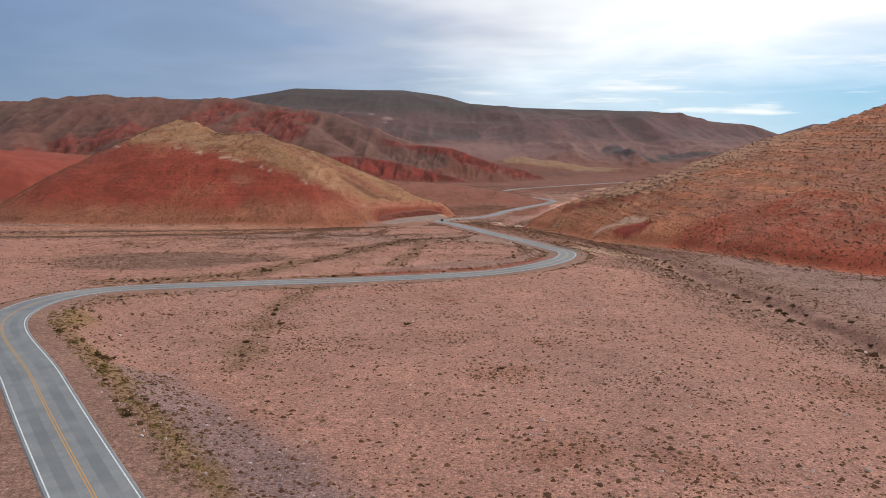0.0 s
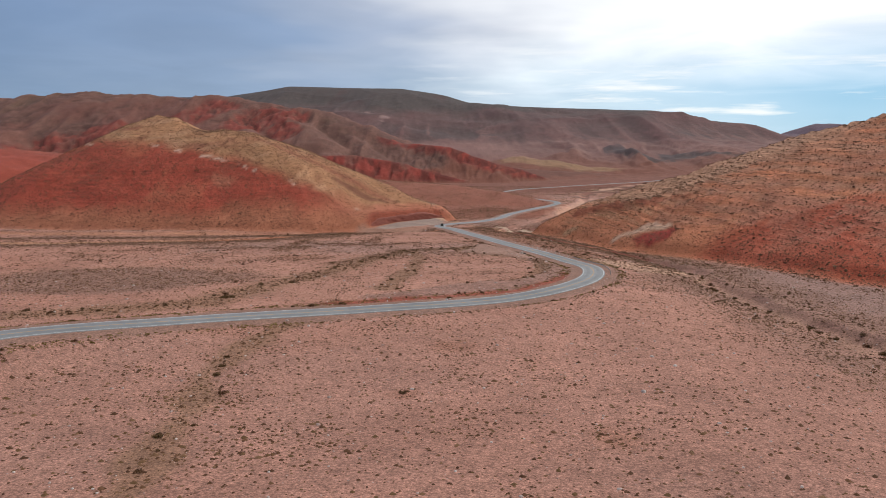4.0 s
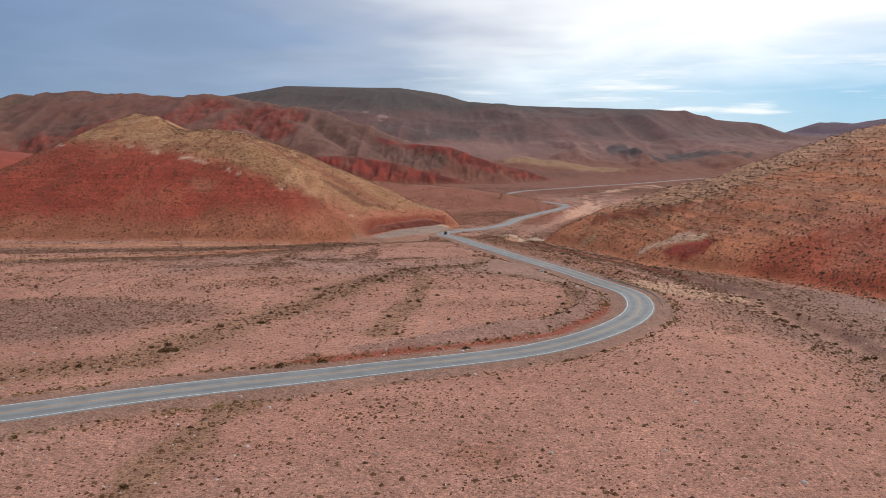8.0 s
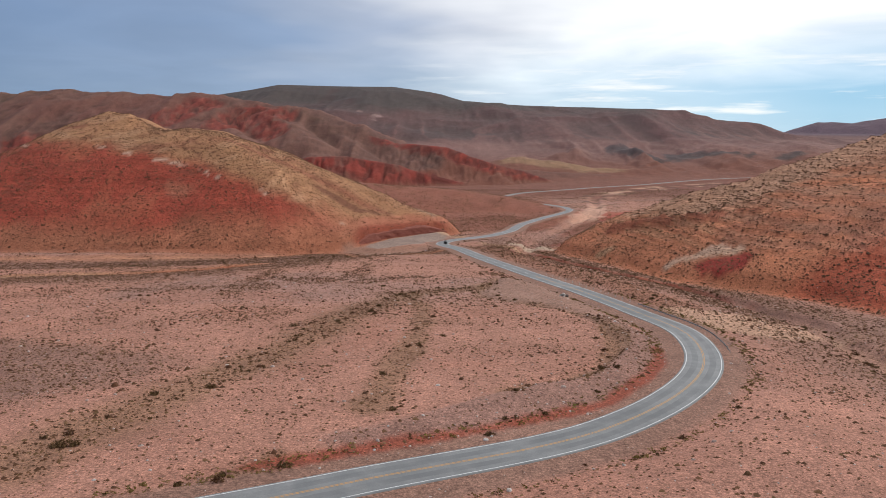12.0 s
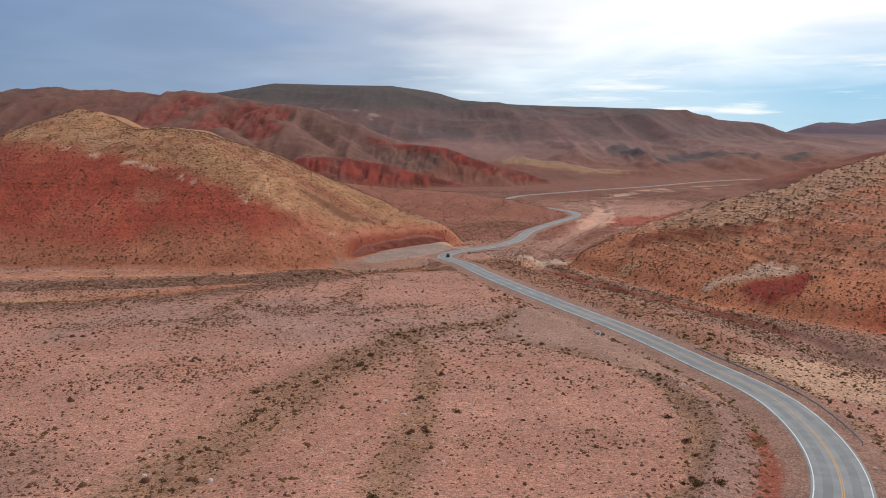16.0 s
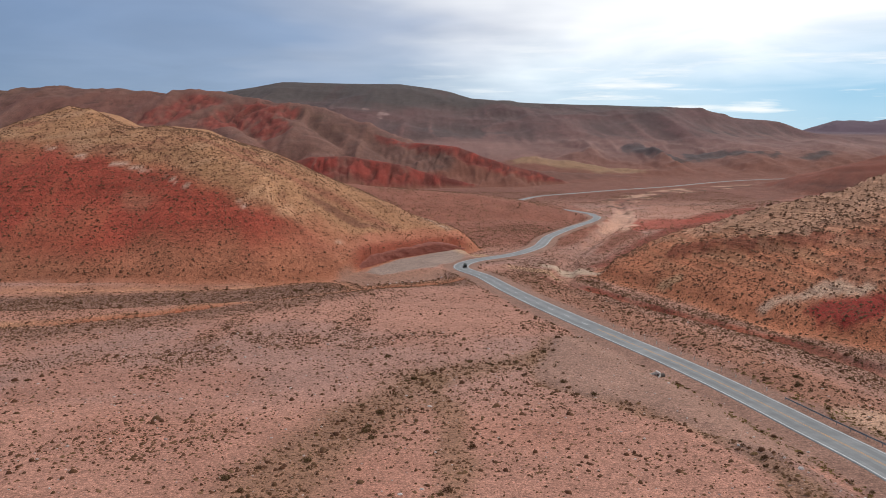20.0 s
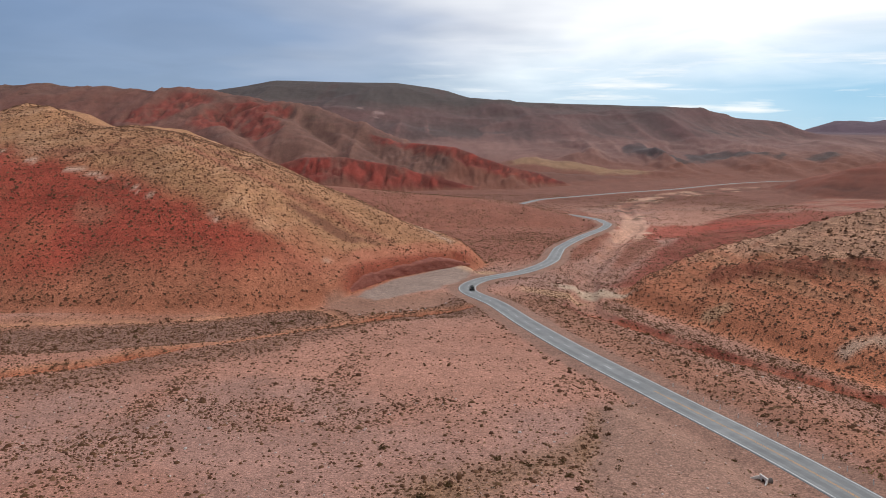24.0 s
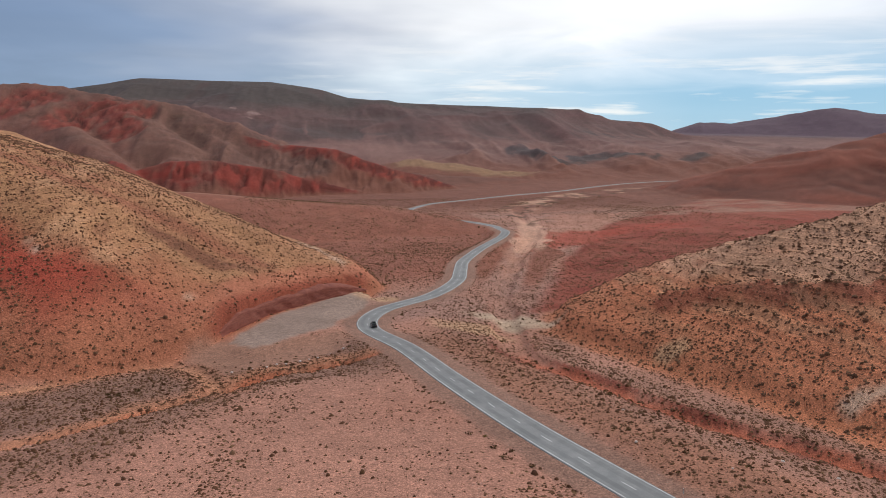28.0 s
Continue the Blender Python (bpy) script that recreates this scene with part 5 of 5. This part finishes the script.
# ---- the car ----
def loft(bm, rings):
    R = [[bm.verts.new(p) for p in r] for r in rings]
    for a, b in zip(R, R[1:]):
        for i in range(len(a)):
            bm.faces.new([a[i], a[(i + 1) % len(a)], b[(i + 1) % len(b)], b[i]])
    bm.faces.new(R[0][::-1])
    bm.faces.new(R[-1])
    return R


def suv():
    ob = new("car")
    paint = Nodes("dark_car_paint", 0.3)
    paint.bsdf.inputs["Coat Weight"].default_value = 0.5
    paint = paint.colour((0.018, 0.026, 0.024))
    glass = simple("tinted_glass", (0.012, 0.014, 0.016), 0.08, vary=0.02)
    rubber, chrome = simple("tyre_rubber", (0.02, 0.02, 0.02), 0.9), simple("alloy", (0.5, 0.5, 0.5), 0.35, 0.9)
    trim = simple("black_trim", (0.02, 0.02, 0.02), 0.7)

    def ring(y, w, z0, z1, c=0.1):
        return [(-w + c, y, z0), (w - c, y, z0), (w, y, z0 + c), (w, y, z1 - c), (w - c, y, z1), (-w + c, y, z1), (-w, y, z1 - c), (-w, y, z0 + c)]

    bm = bmesh.new()
    loft(bm, [ring(-2.28, 0.80, 0.45, 0.92), ring(-2.2, 0.88, 0.36, 1.02), ring(-1.4, 0.93, 0.32, 1.06), ring(0.7, 0.93, 0.32, 1.06), ring(1.0, 0.92, 0.32, 1.04), ring(2.0, 0.88, 0.34, 0.96), ring(2.26, 0.80, 0.42, 0.84)])
    bmesh.ops.bevel(bm, geom=bm.edges[:], offset=0.025, segments=1, affect="EDGES")
    part("body", bm, paint, ob, "dark green painted body")
    bm = bmesh.new()
    cab = [ring(-2.18, 0.80, 1.0, 1.12, 0.03), ring(-1.95, 0.76, 1.0, 1.66, 0.06), ring(-0.3, 0.76, 1.0, 1.74, 0.06), ring(0.25, 0.75, 1.0, 1.68, 0.06), ring(0.98, 0.80, 1.0, 1.10, 0.03)]
    loft(bm, cab)
    bmesh.ops.bevel(bm, geom=bm.edges[:], offset=0.02, segments=1, affect="EDGES")
    part("cabin", bm, paint, ob)
    for x in (-1, 1):
        for y0, y1 in ((-1.75, -1.05), (-0.95, -0.2), (-0.1, 0.62)):
            bm = bmesh.new()
            t1 = y1 - (0.36 if y1 > 0.5 else 0)
            q = [(x * 0.795, y0, 1.13), (x * 0.795, y1, 1.13), (x * 0.772, t1, 1.58), (x * 0.772, y0, 1.58)]
            vs = [bm.verts.new(c) for c in q] + [bm.verts.new((c[0] - x * 0.03, c[1], c[2])) for c in q]
            bm.faces.new(vs[:4]), bm.faces.new(vs[4:][::-1])
            for k in range(4):
                bm.faces.new([vs[k], vs[(k + 1) % 4], vs[4 + (k + 1) % 4], vs[4 + k]])
            bmesh.ops.recalc_face_normals(bm, faces=bm.faces)
            part("side_window", bm, glass, ob)
        bm = bmesh.new()
        box(bm, 0.18, 0.12, 0.14, (x * 1.0, 0.62, 1.16), 0.03)
        part("mirror", bm, trim, ob)
        bm = bmesh.new()
        box(bm, 0.32, 0.10, 0.16, (x * 0.62, 2.22, 0.74), 0.03)
        part("headlight", bm, simple("lamp_glass", (0.6, 0.6, 0.58), 0.15), ob, "clear headlight")
        bm = bmesh.new()
        box(bm, 0.14, 0.08, 0.34, (x * 0.76, -2.25, 0.84), 0.02)
        part("tail_light", bm, simple("red_lens", (0.25, 0.01, 0.01), 0.2), ob, "red tail light")
        bm = bmesh.new()
        tube(bm, 0.025, 1.9, (x * 0.62, -0.85, 1.80), "Y", 10)
        for y in (-1.7, -0.85, 0.0):
            box(bm, 0.05, 0.08, 0.10, (x * 0.62, y, 1.75), 0.01)
        part("roof_rail", bm, trim, ob)
    for y, z0, z1, yy in ((0.70, 1.14, 1.60, 0.36), (-2.13, 1.16, 1.56, -1.99)):
        bm = bmesh.new()
        s = 1 if y > 0 else -1
        q = [(-0.70, y + 0.19 * (s > 0), z0), (0.70, y + 0.19 * (s > 0), z0), (0.66, yy, z1), (-0.66, yy, z1)]
        vs = [bm.verts.new((a, b + s * 0.045, c + 0.02)) for a, b, c in q] + [bm.verts.new((a, b - s * 0.03, c)) for a, b, c in q]
        bm.faces.new(vs[:4]), bm.faces.new(vs[4:][::-1])
        for k in range(4):
            bm.faces.new([vs[k], vs[(k + 1) % 4], vs[4 + (k + 1) % 4], vs[4 + k]])
        bmesh.ops.recalc_face_normals(bm, faces=bm.faces)
        part("windscreen" if s > 0 else "rear_window", bm, glass, ob)
    bm = bmesh.new()
    box(bm, 1.15, 1.5, 0.28, (0, -0.9, 1.93), 0.09)
    part("roof_load", bm, simple("dark_canvas", (0.03, 0.032, 0.03), 0.9), ob, "dark canvas luggage on the roof")
    for y, z in ((2.26, 0.55), (-2.28, 0.55)):
        bm = bmesh.new()
        box(bm, 1.72, 0.16, 0.24, (0, y, z), 0.05)
        part("bumper", bm, trim, ob)
    bm = bmesh.new()
    box(bm, 0.75, 0.05, 0.2, (0, 2.25, 0.78), 0.02)
    part("grille", bm, trim, ob)
    bm = bmesh.new()
    tube(bm, 0.36, 0.24, (0, -2.42, 0.92), "Y", 24)
    bmesh.ops.bevel(bm, geom=bm.edges[:], offset=0.02, segments=1, affect="EDGES")
    part("spare_wheel", bm, rubber, ob)
    for x in (-1, 1):
        for y in (-1.38, 1.38):
            bm = bmesh.new()
            tube(bm, 0.37, 0.25, (x * 0.83, y, 0.37), "X", 28)
            bmesh.ops.bevel(bm, geom=[e for e in bm.edges], offset=0.02, segments=1, affect="EDGES")
            w = part("wheel", bm, rubber, ob, "black tyre")
            bm = bmesh.new()
            tube(bm, 0.22, 0.05, (x * 0.955, y, 0.37), "X", 20)
            for k in range(5):
                box(bm, 0.03, 0.06, 0.36, (x * 0.985, y, 0.37), 0.0, Matrix.Rotation(k * math.pi / 5, 4, "X"))
            part("rim", bm, chrome, w, "grey alloy rim")
    return tagged(ob, "dark green estate car with loaded roof rack on the road", "car")


car = suv()
s_car = along_of(449)
p, a = at_road(s_car, 1.75)
car.matrix_world = pose(p[0], p[1], p[2] + 0.035, -2.6, 0, a)


# ---- single shrubs and boulders that stand out ----
bark = simple("dry_twigs", (0.13, 0.085, 0.055), 0.9, vary=0.3)


def shrub(seed, mat, dense):
    ob = new("shrub")
    g = np.random.default_rng(seed)
    bm = bmesh.new()
    for k in range(7):
        a, t = g.uniform(0, 2 * math.pi), g.uniform(0.25, 0.9)
        d = Vector((math.cos(a) * t, math.sin(a) * t, 0.7)).normalized()
        m = Matrix.Translation(d * 0.28) @ d.to_track_quat("Z", "Y").to_matrix().to_4x4()
        bmesh.ops.create_cone(bm, cap_ends=False, segments=4, radius1=0.035, radius2=0.012, depth=0.6, matrix=m)
    part("twigs", bm, bark, ob)
    v, f = spray(seed, dense, 0.13, 0.72)
    put("foliage", v, f, mat, ob)
    return ob


MODELS = [shrub(100 + k, (green_leaf, dry_leaf, green_leaf, dry_leaf, straw_leaf)[k], (170, 140, 200, 120, 150)[k]) for k in range(5)]
LABELS = ("olive green shrub standing on dry gravel beside the road", "dry brown thorny shrub on reddish gravel", "dense dark green shrub along the dry drain", "low leafless brown shrub on stony ground", "yellowed straw-coloured bush at the ditch edge")
for ob, lab in zip(MODELS, LABELS):
    tagged(ob, lab, "shrub", "larger shrubs of the flats")
SPOTS = []
# a few that stand alone on the flat
for q in ((-13.5, 180), (-20.6, 179), (0.1, 189), (-29, 174), (-47, 186), (-35, 205), (9.4, 286), (-18.8, 264), (-32.3, 248), (7, 89), (-6, 121), (-19, 303), (-74, 287), (60, 366), (31, 357), (49, 293), (97, 312), (47, 288), (44, 293), (38.5, 278), (46, 277), (-19, 262), (-18, 260), (80, 343), (63, 246), (74, 206), (75, 170), (75, 158), (74, 150), (76, 137), (73, 125)):
    SPOTS.append((q[0] * U, q[1] * U, random.choice((0, 2)), random.uniform(0.6, 0.95)))
for s in np.arange(430, 930, 8.5):
    for side in (-1, 1):
        if random.random() < 0.42:
            q, _ = at_road(s, side * random.uniform(7.2, 10.5))
            SPOTS.append((q[0], q[1], random.choice((0, 1, 2, 3, 4)), random.uniform(0.3, 0.7)))
for line, n in ((BAND, 40), (ARC, 14), (GULLY, 30), (DITCH, 26), (TRACK, 12), (WASH[:6], 50), (WASH[6:14], 56), (LEFT_WASH[2:], 30)):
    L2 = spline([(*q, 0) for q in line], 0.5)
    for k in range(n):
        q = L2[random.randrange(len(L2))]
        SPOTS.append(((q[0] + random.gauss(0, 1.8)) * U, (q[1] + random.gauss(0, 1.8)) * U, random.choice((0, 1, 2, 2, 3)), random.uniform(0.35, 0.9) * (1.5 if n == 50 else 1.0)))
count = [0] * 5
for px, py, k, size in SPOTS[:360]:
    if off_road(np.array([px / U]), np.array([py / U]), 5.2)[0]:
        m = pose(px, py, ground_z((px, py)) - 0.03, 0, 0, random.uniform(0, 360)) @ Matrix.Diagonal((size, size, size * random.uniform(0.8, 1.1), 1))
        if count[k] == 0:
            MODELS[k].matrix_world = m
        else:
            c = copy_thing(MODELS[k], m)
            c.matrix_basis = m
        count[k] += 1


def boulder(seed):
    g = np.random.default_rng(seed)
    bm = bmesh.new()
    bmesh.ops.create_icosphere(bm, subdivisions=2, radius=1.0)
    for v in bm.verts:
        v.co *= 1 + 0.22 * noise.noise(v.co * 1.3 + Vector((seed, 0, 0))) + g.uniform(-0.05, 0.05)
        v.co.z *= 0.62
    me = bpy.data.meshes.new("boulder")
    bm.to_mesh(me)
    bm.free()
    me.materials.append(stone_mat)
    ob = new("boulder", me)
    return tagged(ob, "pale weathered boulder lying on the gravel flat", "boulder", "boulders on the flats")


ROCK_SPOTS = [(-0.4, 187.3), (-22.5, 145.3), (-23.1, 137.3), (61.4, 184.9), (27, 290), (29, 262), (24, 240), (20, 222), (11, 204), (40, 372), (34, 366), (30, 352), (45, 350), (48, 344), (38, 340), (52, 338), (-33, 413.5), (-29, 415.5), (-26, 417), (-22, 419), (-19, 421), (-15, 424), (-12, 427), (-9, 430), (-24, 419), (-17, 422.5)]
rocks = [boulder(k) for k in range(4)]
for k, q in enumerate(ROCK_SPOTS):
    px, py = q[0] * U, q[1] * U
    size = random.uniform(0.2, 0.45)
    m = pose(px, py, ground_z((px, py)) + 0.1 * size, 0, 0, random.uniform(0, 360)) @ Matrix.Diagonal((size, size * 0.8, size, 1))
    if k < 4:
        rocks[k].matrix_world = m
    else:
        copy_thing(rocks[k % 4], m).matrix_basis = m
